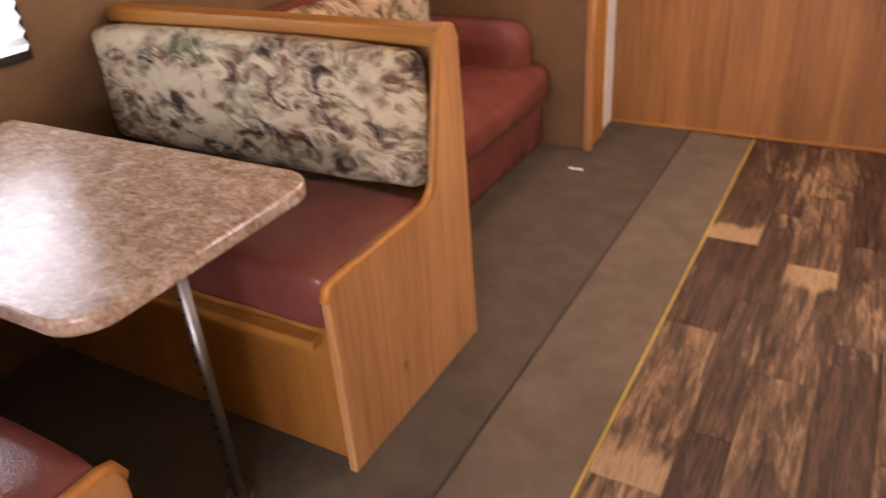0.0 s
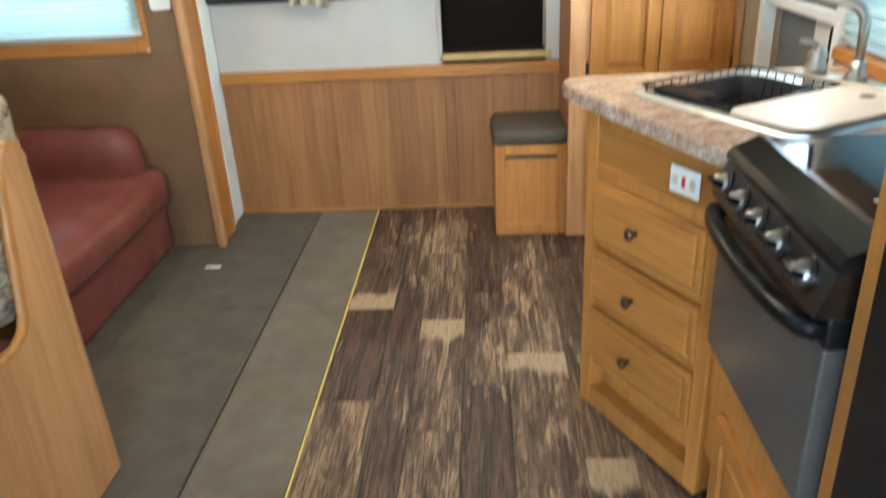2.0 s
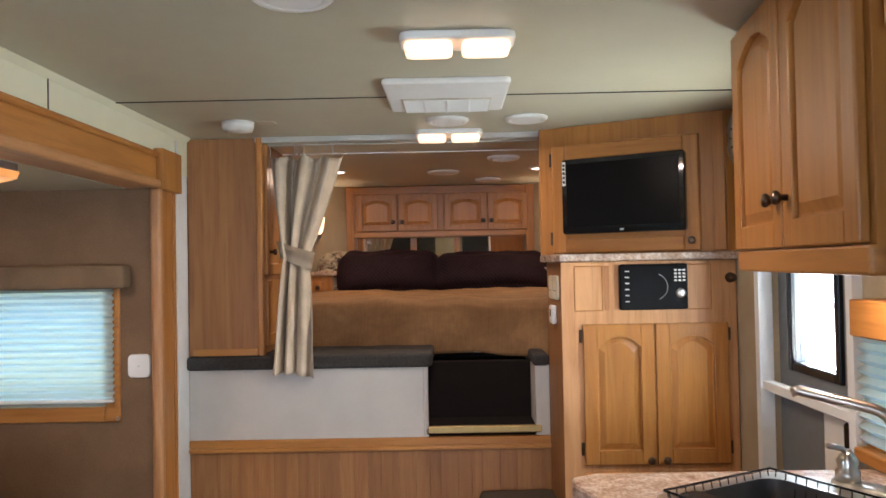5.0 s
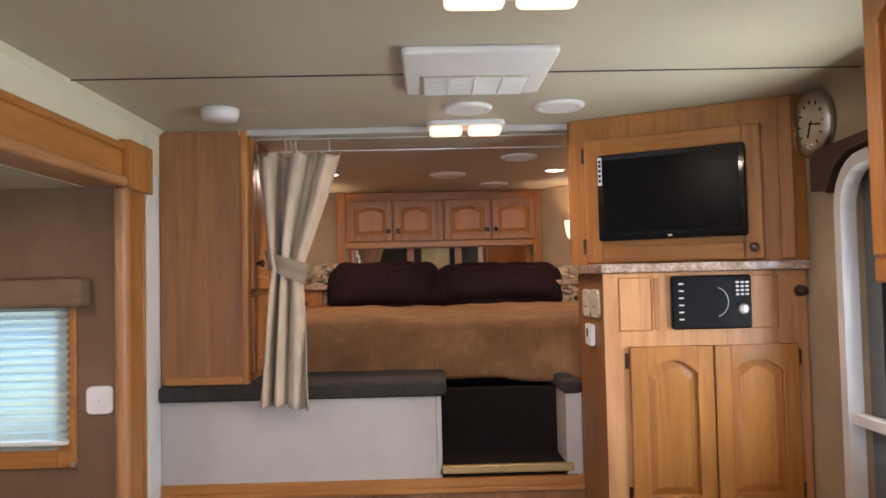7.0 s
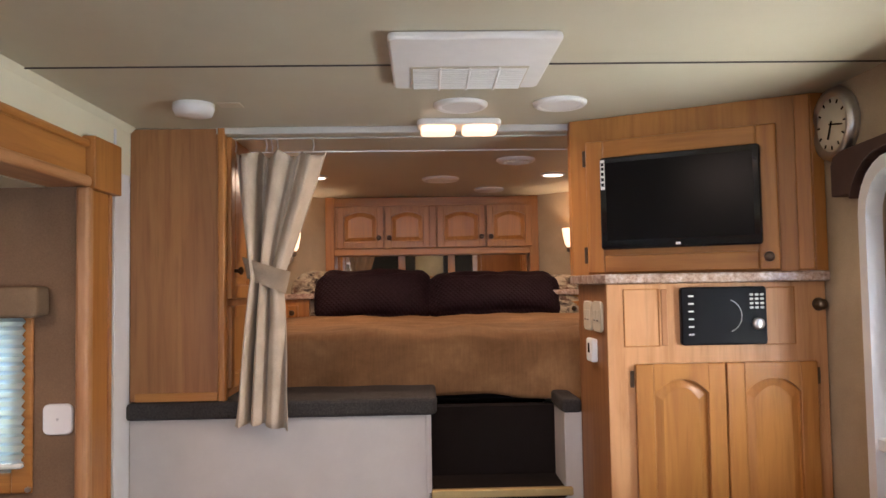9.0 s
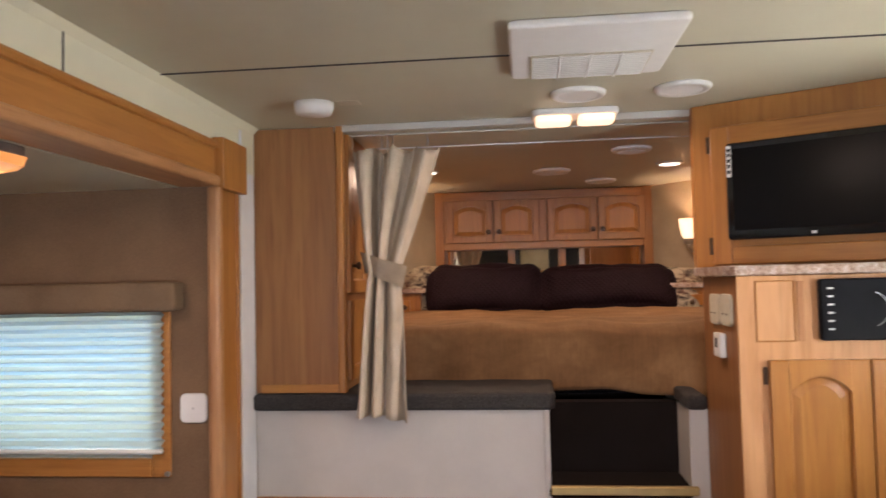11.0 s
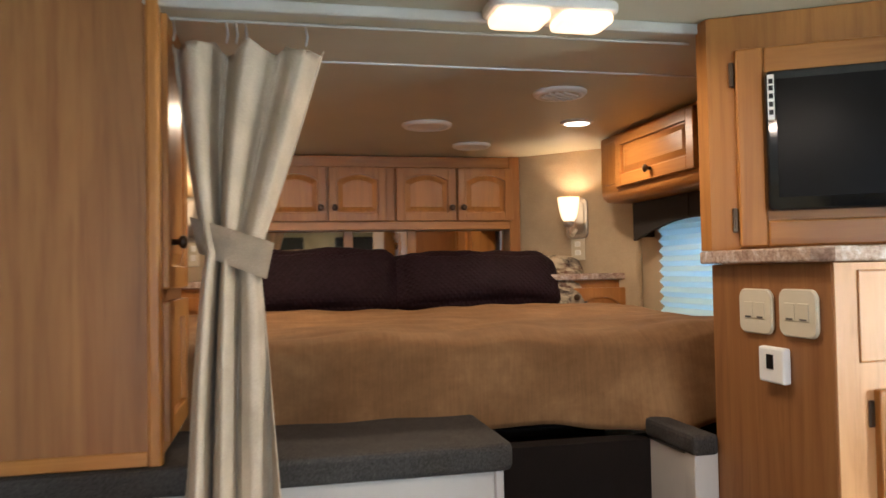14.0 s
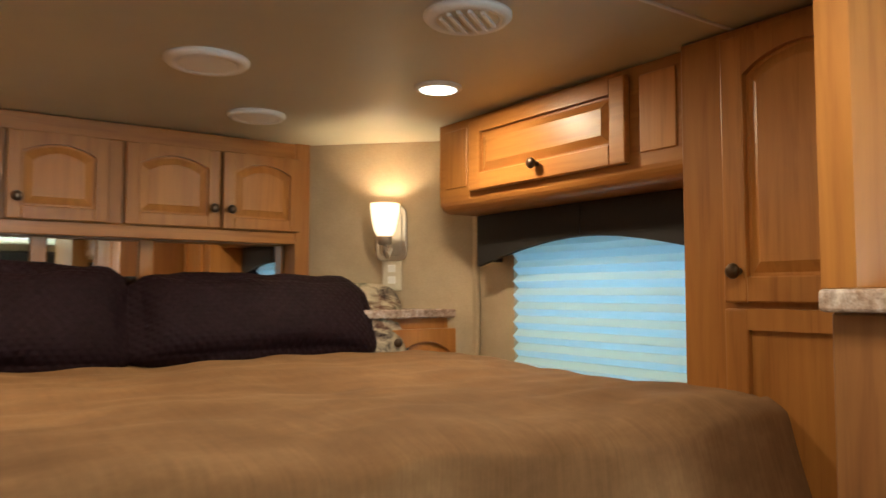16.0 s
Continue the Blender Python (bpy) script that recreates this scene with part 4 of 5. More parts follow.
for y0, y1 in ((0.505, 0.705), (-0.73, -0.53)):
    arm = soft_box(-0.41, 0.355, y0, y1, 0.03, 0.60, 0.085, 0.008, 4)
    part("arm", arm, LEATHER, sf, "padded rolled arm", True)
part("back", soft_box(-0.415, -0.2, -0.72, 0.71, 0.2, 0.80, 0.07, 0.015, 6), LEATHER, sf, "", True)
part("front_welt", tube([(0.395, -0.72, 0.232), (0.395, 0.708, 0.232)], 0.006, 8), LEATHER, sf, "", True)
for i, (y0, y1) in enumerate(((-0.50, 0.0), (0.01, 0.5))):
    c = soft_box(-0.22, -0.05, y0, y1, 0.4, 0.80, 0.06, 0.03, 8 + i)
    solid("sofa_cushion", c, TOILE, "cream toile-print cushion on the sofa", "cushion", group="sofa cushions", smooth=True, at=(-1.78, 2.38, 0.0))

# thin white rectangle laid on the carpet
solid("paper_scrap", box(-1.185, -1.12, 2.855, 2.876, 0.0065, 0.0085, 0.0005), WHITE, "small flat white patch on the carpet", "scrap")

# slide-out lamp, cupboard and wall plate
sc = thing("slide_cupboard", (-2.05, 2.3, 1.47), "oak overhead cupboard along the slide-out wall", "cupboard")
# lighter oak than the other cupboards, for the lamp's glow on it
part("body", box(-0.15, 0.13, -0.8, 0.795, 0.008, 0.299, 0.003), SIDE, sc)
part("slot", box(0.127, 0.1312, 0.742, 0.757, 0.05, 0.26, 0.001), BRONZE, sc)
for k in range(3):
    y0 = -0.85 + k * 0.535
    leaf = door_leaf(sc, 0, 0.49, 0.0, 0.24, 0, 0.0, (0.06, 0.055), mat=SIDE_X)
    leaf.matrix_local = pose(0.13, y0, 0.03, 0, 0, 90)
sl = thing("slide_lamp", (-1.42, 2.30, SZ), "amber glass ceiling lamp in the slide-out, lit", "ceiling lamp")
oct_ = [(-0.125, -0.07), (-0.075, -0.12), (0.075, -0.12), (0.125, -0.07), (0.125, 0.07), (0.075, 0.12), (-0.075, 0.12), (-0.125, 0.07)]
part("base", prism([(a * 0.985, b * 0.985) for a, b in oct_], -0.024, -0.001, "z", 0.003), STEEL_GREY, sl, "brushed grey metal rim")
bm = bmesh.new()
r1 = [bm.verts.new((a * 1.02, b * 1.02, -0.0245)) for a, b in oct_]
r2 = [bm.verts.new((a * 0.97, b * 0.97, -0.045)) for a, b in oct_]
r3 = [bm.verts.new((a * 0.55, b * 0.55, -0.062)) for a, b in oct_]
for a, b in ((r1, r2), (r2, r3)):
    for i in range(8):
        bm.faces.new((a[i], a[(i + 1) % 8], b[(i + 1) % 8], b[i]))
bm.faces.new(r3)
bm.faces.new(r1)
bmesh.ops.recalc_face_normals(bm, faces=bm.faces[:])
part("diffuser", bm, LAMP_WARM, sl, "lit amber glass")
wp = thing("wall_plate", (-1.252, 3.1, 1.087), "white rounded cover plate on the brown wall", "wall plate")
part("plate", prism(rounded(-0.043, 0.043, -0.045, 0.045, 0.018), -0.012, 0, "y", 0.003), WHITE, wp)
part("screw", disc(0.004, 0.011, 0.0135, 12), STEEL, wp).matrix_local = pose(0, 0, 0, 90)

# ---------- kitchen ----------
FACE = math.degrees(math.atan2(-0.424, 0.228))
kc = thing("sink_cabinet", (0.30, 1.905, 0.0), "oak kitchen base cabinet with drawers set at an angle", "cabinet")
poly = [(0.0, 0.0), (0.228, -0.424), (0.235, -0.51), (0.745, -0.51), (0.745, 0.165), (0.03, 0.165)]
part("body", prism(poly, 0.15, 0.76), OAK, kc)
low = [(0.03, 0.016), (0.258, -0.408), (0.265, -0.51), (0.745, -0.51), (0.745, 0.165), (0.05, 0.165)]
part("lower_body", prism(low, 0.004, 0.149), OAK, kc, "recessed oak panel under the drawers")
SINK = pose(0.377, 1.90, 0.0, 0, 0, FACE)
hole = [(SINK @ Vector((u, v, 0))) for u, v in rounded(0.012, 0.528, 0.012, 0.398, 0.06)]
part("upper_body", plate_with_hole(poly, [(p.x - 0.30, p.y - 1.905) for p in hole], 0.76, 0.885, 0.0005), OAK, kc)


def on_face(ob, u, v, z):
    """Seats a leaf built in xz on the cabinet's angled face."""
    ob.matrix_local = pose(0, 0, 0, 0, 0, FACE) @ pose(u, v, z)


LEN = math.hypot(0.228, 0.424)


def drawer(parent, u0, u1, z0, z1):
    w, h = u1 - u0, z1 - z0
    bm = box(0, w, -0.022, 0, 0, h, 0.005, 2)
    join(bm, box(0.014, w - 0.014, -0.031, -0.02, 0.014, h - 0.014, 0.009, 2))
    d = part("drawer", bm, OAK_X, parent)
    on_face(d, u0, 0, z0)
    part("knob", knob_mesh(), BRONZE, d, "dark bronze knob", True, at=(w / 2 - 0.012, -0.030, h / 2))


for z0, z1 in ((0.19, 0.342), (0.368, 0.522), (0.548, 0.712)):
    drawer(kc, 0.04, 0.44, z0, z1)
for u0, u1, z0, z1 in ((0.0, 0.045, 0.01, 0.885), (0.438, LEN, 0.01, 0.885), (0.045, 0.438, 0.01, 0.075), (0.045, 0.438, 0.713, 0.752), (0.045, 0.438, 0.85, 0.885)):
    fr = part("face_frame", box(0, u1 - u0, -0.014, 0.034 if z0 < 0.05 else 0.002, 0, z1 - z0, 0.003), OAK, kc)
    on_face(fr, u0, 0, z0)
bp = part("recess_panel", box(0, 0.392, -0.003, 0.001, 0, 0.097), OAK_X, kc)
on_face(bp, 0.0455, 0, 0.7525)
ow = thing("outlet", (0.30, 1.905, 0.0), "white wall outlet with a red test button", "outlet", turn=FACE)
part("plate", box(0.316, 0.408, -0.021, -0.0145, 0.767, 0.830, 0.003), WHITE, ow)
part("button", box(0.357, 0.367, -0.0235, -0.0212, 0.786, 0.811, 0.002), RED, ow)
for du in (-0.027, 0.027):
    part("socket", box(0.362 + du - 0.007, 0.362 + du + 0.007, -0.0225, -0.0212, 0.788, 0.809, 0.002), IVORY, ow)

ct = [(0.483, 1.388), (0.27, 1.93), (0.236, 2.03), (0.245, 2.085), (0.30, 2.115), (RX - 0.002, 2.115), (RX - 0.002, 1.388)]
solid("worktop", plate_with_hole(ct, [(p.x, p.y) for p in hole], 0.886, 0.922, 0.006), WORKTOP, "mottled laminate kitchen worktop with a rounded corner", "worktop")
solid("backsplash", box(RX - 0.014, RX - 0.001, 1.39, 2.1, 0.923, 0.932, 0.002), OAK_Y, "low oak strip behind the sink", "trim")

sink = thing("sink", (0.377, 1.90, 0.922), "steel sink set askew into the worktop", "sink", turn=FACE)
bm = bmesh.new()
ro = rounded(0.0, 0.535, 0.0, 0.42, 0.05)
ri = rounded(0.035, 0.505, 0.04, 0.37, 0.05)
a = [bm.verts.new((x, y, 0.001)) for x, y in ro]
b = [bm.verts.new((0.2675 + (x - 0.2675) * 0.985, 0.21 + (y - 0.21) * 0.98, 0.008)) for x, y in ro]
c = [bm.verts.new((x, y, 0.006)) for x, y in ri]
n = len(ro)
for p, q in ((a, b), (b, c)):
    for i in range(n):
        bm.faces.new((p[i], p[(i + 1) % n], q[(i + 1) % n], q[i]))
bmesh.ops.recalc_face_normals(bm, faces=bm.faces[:])
part("rim", bm, STEEL, sink, "", True)
bm = bmesh.new()
la = [bm.verts.new((x, y, 0.006)) for x, y in ri]
lb = [bm.verts.new((0.27 + (x - 0.27) * 0.94, 0.205 + (y - 0.205) * 0.94, -0.135)) for x, y in ri]
lc = [bm.verts.new((0.27 + (x - 0.27) * 0.85, 0.205 + (y - 0.205) * 0.85, -0.15)) for x, y in ri]
for p, q in ((la, lb), (lb, lc)):
    for i in range(n):
        bm.faces.new((p[i], p[(i + 1) % n], q[(i + 1) % n], q[i]))
bm.faces.new(lc)
bmesh.ops.recalc_face_normals(bm, faces=bm.faces[:])
part("bowl", bm, BOWL, sink, "deep dark steel bowl", True)
tap = thing("faucet", (0.915, 1.86, 0.926), "brushed nickel gooseneck faucet with two lever handles", "faucet", turn=FACE + 90)
part("deck_plate", prism(rounded(-0.03, 0.03, -0.16, 0.15, 0.025), -0.004, 0.014, "z", 0.004), CHROME, tap, "", True)
neck = [(0, 0, 0.012), (0, 0, 0.14)] + [(-0.055 + 0.055 * math.cos(radians(a)), 0, 0.14 + 0.055 * math.sin(radians(a))) for a in range(15, 80, 15)] + [(-0.19, 0.0, 0.225), (-0.205, 0, 0.22)]
part("spout", tube(neck, 0.0125, 12), CHROME, tap, "", True).rotation_euler = (0, 0, radians(-55))
part("spout_base", lathe(((0.026, 0.01), (0.024, 0.03), (0.017, 0.036), (0.02, 0.05), (0.016, 0.06))), CHROME, tap, "", True)
for yy in (-0.115, 0.115):
    h = part("handle", lathe(((0.027, 0.01), (0.027, 0.035), (0.02, 0.042), (0.025, 0.06), (0.015, 0.075), (0.008, 0.085))), CHROME, tap, "", True, at=(0, yy, 0))
    part("lever", tube([(0, 0, 0.075), (-0.02, 0, 0.09), (-0.06, 0.005, 0.1)], 0.007, 8), CHROME, h, "", True)
cb = thing("cutting_board", (0.377, 1.90, 0.931), "beige sink cover board with a finger hole", "board", turn=FACE)
part("board", prism(rounded(0.315, 0.525, 0.01, 0.385, 0.04), 0.0, 0.012, "z", 0.003), BOARD, cb)
part("finger_hole", prism(rounded(0.40, 0.43, 0.315, 0.35, 0.012), 0.0122, 0.0128), SEAM, cb, "dark finger hole")

rack = thing("dish_rack", (0.377, 1.90, 0.90), "black wire dish rack hung in the sink", "dish rack", turn=FACE)
for z, r, g in ((-0.03, 0.002, 0.012), (0.045, 0.003, 0.0)):
    u0, u1, v0, v1 = 0.028 + g, 0.31 - g, 0.03 + g, 0.375 - g
    part("rim_wire", tube([(u0, v0, z), (u1, v0, z), (u1, v1, z), (u0, v1, z), (u0, v0, z)], r, 6), BLACK, rack)
for i in range(13):
    v = 0.04 + 0.325 * i / 12
    part("wire", tube([(0.028, v, 0.045), (0.04, v, -0.03), (0.298, v, -0.03), (0.31, v, 0.045)], 0.0016, 5), BLACK, rack)
for i in range(10):
    u = 0.045 + 0.25 * i / 9
    part("wire", tube([(u, 0.03, 0.045), (u, 0.042, -0.027), (u, 0.363, -0.027), (u, 0.375, 0.045)], 0.0016, 5), BLACK, rack)
part("cutlery_cup", prism(rounded(0.045, 0.2, 0.045, 0.11, 0.02), -0.026, 0.04, "z", 0.004), BLACK, rack, "black plastic cutlery cup")

# range
st = thing("kitchen_range", (0.48, 1.143, 0.0), "black gas range with a closed glass lid and front knobs", "range")
part("body", box(0.03, 0.56, -0.238, 0.24, 0.52, 0.915, 0.004), BLACK, st)
part("lid", box(0.055, 0.55, -0.238, 0.238, 0.940, 0.955, 0.005, 2), BLACK_GLOSS, st, "glossy black folded glass lid")
part("lid_joint", box(0.30, 0.304, -0.238, 0.238, 0.9552, 0.956), SEAM, st)
bm = prism([(0.062, 0.957), (0.05, 0.957), (0.004, 0.938), (-0.006, 0.926), (-0.006, 0.916), (0.0, 0.912), (0.062, 0.912)], -0.242, 0.24, "y")
part("lid_front", bm, BLACK, st, "sloping black front bar")
bm = prism([(-0.004, 0.911), (-0.026, 0.845), (0.029, 0.845), (0.029, 0.911)], -0.238, 0.238, "y")
part("control_panel", bm, STEEL_DARK, st, "grey control panel")
for y in (0.196, 0.106, 0.02, -0.07, -0.172):
    k = lathe(((0.021, 0), (0.02, 0.010), (0.014, 0.014), (0.012, 0.024), (0.004, 0.026)), 18)
    kk = part("knob", k, STEEL_GREY, st, "round steel burner knob", True)
    kk.matrix_local = pose(-0.0145, y, 0.880, 0, -72, 0)
    part("skirt", disc(0.028, -0.001, 0.004, 20), STEEL_DARK, kk, "dark knob skirt")
    part("grip", box(-0.0055, 0.0055, -0.019, 0.019, 0.011, 0.032, 0.003, 2), BLACK, kk, "black grip")
bar = [(-0.004 - 0.062 * math.sin(math.pi * i / 16) ** 0.55, 0.236 * math.cos(math.pi * i / 16)) for i in range(17)]
bar += [(x + 0.03 if 0 < i < 16 else x, y * 0.94) for i, (x, y) in reversed(list(enumerate(bar)))]
part("handle", prism(bar, 0.806, 0.834, "z", 0.008, 2), BLACK, st, "wide bowed black oven handle", True)
part("oven_top", box(-0.005, 0.0295, -0.238, 0.238, 0.795, 0.8445, 0.006, 2), BLACK, st)
part("oven_door", box(-0.005, 0.0295, -0.238, 0.238, 0.52, 0.794, 0.004, 2), OVEN, st, "grey mirrored oven door")
part("label", box(0.1, 0.16, -0.2, -0.09, 0.9553, 0.9559), WHITE, st, "white and yellow paper label")
part("label_band", box(0.115, 0.13, -0.2, -0.09, 0.9561, 0.9565), YELLOW, st)
oc = thing("oven_cabinet", (0.53, 1.143, 0.0), "oak base cabinet under the range", "cabinet")
part("body", box(0.0, 0.515, -0.243, 0.245, 0.004, 0.516, 0.003), OAK, oc)
leaf = door_leaf(oc, 0, 0.42, 0.0, 0.305, 0, 0.0, (0.365, 0.17))
leaf.matrix_local = pose(0.0, 0.23, 0.03, 0, 0, -90)

# refrigerator housing at the end of the kitchen
fc = thing("fridge_cabinet", (0.765, 0.36, 0.0), "tall oak housing round the refrigerator", "cabinet")
part("body", box(-0.25, 0.28, -0.55, 0.535, 0.004, CZ - 0.004, 0.003), OAK, fc)
part("stile", box(-0.265, -0.25, 0.47, 0.535, 0.004, CZ - 0.004, 0.003), OAK, fc)
fg = thing("refrigerator", (0.515, 0.36, 0.0), "black refrigerator set into the oak housing", "refrigerator")
part("lower_door", box(-0.045, -0.002, -0.42, 0.455, 0.25, 1.12, 0.012, 2), BLACK, fg)
part("upper_door", box(-0.045, -0.002, -0.42, 0.455, 1.14, 1.6, 0.012, 2), BLACK, fg)

# overhead kitchen cupboard, set at an angle
UA = math.degrees(math.atan2(-0.745, -0.085))
uc = thing("overhead_cabinet", (0.687, 2.10, 1.425), "oak overhead kitchen cupboard with two arched doors", "cabinet", turn=UA)
LU = math.hypot(0.745, 0.085)
part("body", prism([(0, 0), (LU, 0.0), (LU, 0.42), (0.0, 0.345)], 0.03, CZ - 1.429, "z"), OAK, uc)
part("light_rail", prism(rounded(-0.002, LU, -0.012, 0.02, 0.008), 0.0, 0.05, "z", 0.006, 2), OAK_X, uc)
half = (LU - 0.03) / 2
door_leaf(uc, 0.012, 0.012 + half - 0.003, 0.052, 0.58, -0.001, 0.045, (half - 0.018, 0.15), 0.055)
door_leaf(uc, 0.018 + half, 0.012 + 2 * half, 0.052, 0.58, -0.001, 0.045, (0.018 + half + 0.03, 0.15), 0.055)
pk = thing("puck_light", (0.82, 1.86, 1.455), "small round light under the overhead cupboard, lit", "cabinet light")
part("ring", lathe(((0.042, 0), (0.042, -0.008), (0.034, -0.014), (0.032, -0.006)), 24), WHITE, pk, "", True)
part("lens", disc(0.032, -0.012, -0.003, 20), LAMP_LED, pk, "lit lens")
mw = thing("microwave", (0.80, 1.12, 1.36), "stainless over-range microwave with a dark glass door", "microwave")
part("case", box(-0.16, 0.245, -0.21, 0.212, 0.05, 0.385, 0.004), STEEL_GREY, mw)
part("door_glass", box(-0.178, -0.16, -0.2, 0.165, 0.116, 0.246, 0.004), BLACK_GLOSS, mw, "dark glass door")
part("trim_band", box(-0.18, -0.16, -0.21, 0.212, 0.248, 0.33, 0.005), STEEL_GREY, mw)
part("control_strip", box(-0.178, -0.16, 0.168, 0.212, 0.116, 0.246, 0.003), BLACK, mw)
part("lower_band", box(-0.18, -0.16, -0.21, 0.212, 0.052, 0.114, 0.006), STEEL_GREY, mw)
part("underside", box(-0.15, 0.2, -0.2, 0.15, 0.035, 0.05, 0.004), BLACK, mw)
for i in range(4):
    part("vent_slat", box(-0.178, -0.16, -0.205, 0.207, 0.336 + i * 0.012, 0.343 + i * 0.012, 0.001), BLACK, mw)
mc = thing("microwave_cupboard", (0.80, 1.12, 1.77), "oak cupboard above the microwave", "cabinet")
part("body", box(-0.18, 0.247, -0.212, 0.214, 0.0, CZ - 1.774, 0.003), OAK, mc)
leaf = door_leaf(mc, 0, 0.4, 0.0, 0.22, 0, 0.0, None)
leaf.matrix_local = pose(-0.18, 0.2, 0.025, 0, 0, -90)

# ---------- entertainment cabinet ----------
tc = thing("pantry_cabinet", (0.70, 3.10, 0.0), "tall oak pantry cabinet with arched doors beside the entry", "cabinet")
# darker side, paler face: shade and window light put into the oak tones
part("body", box(-0.326, 0.345, 0.0, 0.40, 0.004, 1.455, 0.003), PANEL, tc)
part("face_frame", box(-0.325, 0.345, -0.0032, 0.001, 0.006, 1.454, 0.001), SIDE, tc, "oak face frame, made paler for the window light on it")
door_leaf(tc, -0.247, 0.025, 0.68, 1.215, 0, 0.045, (-0.002, 0.70), 0.055)
door_leaf(tc, 0.029, 0.305, 0.68, 1.215, 0, 0.045, (0.057, 0.70), 0.055)
door_leaf(tc, -0.247, 0.025, 0.08, 0.65, 0, 0.045, (-0.002, 0.60), 0.055)
door_leaf(tc, 0.029, 0.305, 0.08, 0.65, 0, 0.045, (0.057, 0.60), 0.055)
for x in (-0.254, 0.312):
    for z in (1.17, 0.74):
        hinge(tc, x, 0, z)
for x0, x1 in ((-0.275, -0.165), (0.155, 0.25)):
    bm = bmesh.new()
    for u0, u1, z0, z1 in ((x0, x0 + 0.004, 1.265, 1.44), (x1 - 0.004, x1, 1.265, 1.44), (x0, x1, 1.265, 1.269), (x0, x1, 1.436, 1.44)):
        box(u0, u1, -0.006, 0.001, z0, z1, 0.001, 1, bm)
    part("panel_moulding", bm, OAK, tc)
part("groove", box(-0.16, -0.142, -0.0052, 0.001, 1.268, 1.437, 0.001), PANEL, tc, "narrow recessed strip")
part("latch_knob", lathe(((0.02, 0), (0.02, 0.006), (0.012, 0.01), (0.016, 0.03), (0.005, 0.033)), 16), BRONZE, tc, "", True).matrix_local = pose(0.322, 0.0, 1.385, 90)
top = [(0.345, 3.50), (0.345, 3.12), (0.37, 3.085), (1.0, 3.065), (RX - 0.002, 3.07), (RX - 0.002, 3.50)]
solid("pantry_worktop", prism(top, 1.456, 1.486, "z", 0.005, 2), WORKTOP, "narrow mottled laminate shelf on the pantry cabinet", "worktop")
rd = thing("radio", (0.728, 3.10, 1.355), "black built-in car-style radio with number keys", "radio")
part("body", prism(rounded(-0.133, 0.127, -0.087, 0.087, 0.01), -0.022, -0.001, "y", 0.004), RADIO, rd)
part("disc_slot", tube([(0.05 * math.cos(radians(a)), -0.023, 0.05 * math.sin(radians(a))) for a in range(-70, 71, 14)], 0.0015, 5), STEEL, rd)
part("dial", lathe(((0.019, 0), (0.018, 0.01), (0.012, 0.013)), 18), STEEL, rd, "", True).matrix_local = pose(0.098, -0.021, -0.025, 90)
for i in range(6):
    part("button", box(-0.112, -0.096, -0.026, -0.021, 0.058 - i * 0.023, 0.063 - i * 0.023, 0.001), WHITE, rd)
for i in range(4):
    for j in range(3):
        part("key", box(0.075 + j * 0.016, 0.085 + j * 0.016, -0.026, -0.021, 0.02 + i * 0.013, 0.027 + i * 0.013, 0.001), WHITE, rd)

TV = math.degrees(math.atan2(-0.494, 0.87))
tv = thing("tv_cabinet", (0.40, 3.423, 1.487), "oak television cabinet with a framed door, set at an angle", "cabinet")
part("body", prism([(-0.052, 0.03), (0.612, -0.348), (0.646, -0.348), (0.646, 0.075), (-0.052, 0.075)], 0.0, CZ - 1.489), OAK, tv)
tvf = pose(0, 0, 0, 0, 0, TV)
df = part("door", box(0.0, 0.605, -0.009, -0.001, 0.005, 0.458), OAK_X, tv)
df.matrix_local = tvf
for nm, u0, u1, z0, z1 in (("stile", 0.0, 0.06, 0.005, 0.458), ("stile", 0.545, 0.605, 0.005, 0.458), ("rail", 0.06, 0.545, 0.005, 0.065), ("rail", 0.06, 0.545, 0.398, 0.458)):
    part(nm, box(u0, u1, -0.022, -0.0095, z0, z1, 0.005, 2), OAK if nm == "stile" else OAK_X, df)
part("knob", knob_mesh(), BRONZE, df, "dark bronze knob", True, at=(0.576, -0.02, 0.045))
for z in (0.403, 0.068):
    part("hinge", box(-0.006, 0.006, -0.012, 0.0, -0.028, 0.028, 0.002), BRONZE, df, "dark bronze hinge", at=(-0.008, -0.001, z))
cs = part("corner_stile", box(0.655, 0.70, -0.012, -0.001, 0.004, CZ - 1.492, 0.004, 2), OAK, tv)
cs.matrix_local = tvf
te = thing("television", (0.40, 3.423, 1.487), "black 22 inch television on the cabinet door", "television", turn=TV)
part("casing", prism(rounded(0.058, 0.56, 0.083, 0.394, 0.012), -0.055, -0.0215, "y", 0.005, 2), BLACK_GLOSS, te)
part("screen", box(0.08, 0.538, -0.057, -0.0555, 0.113, 0.374), SCREEN, te)
part("badge", box(0.302, 0.317, -0.0565, -0.0552, 0.092, 0.100), STEEL, te)
part("sticker", box(0.062, 0.076, -0.0572, -0.0554, 0.285, 0.385), WHITE, te, "pale specification sticker")
for z in (0.37, 0.355, 0.337, 0.319, 0.301):
    part("sticker_mark", box(0.0645, 0.0735, -0.0578, -0.0573, z - 0.0055, z + 0.0055), BLACK, te)

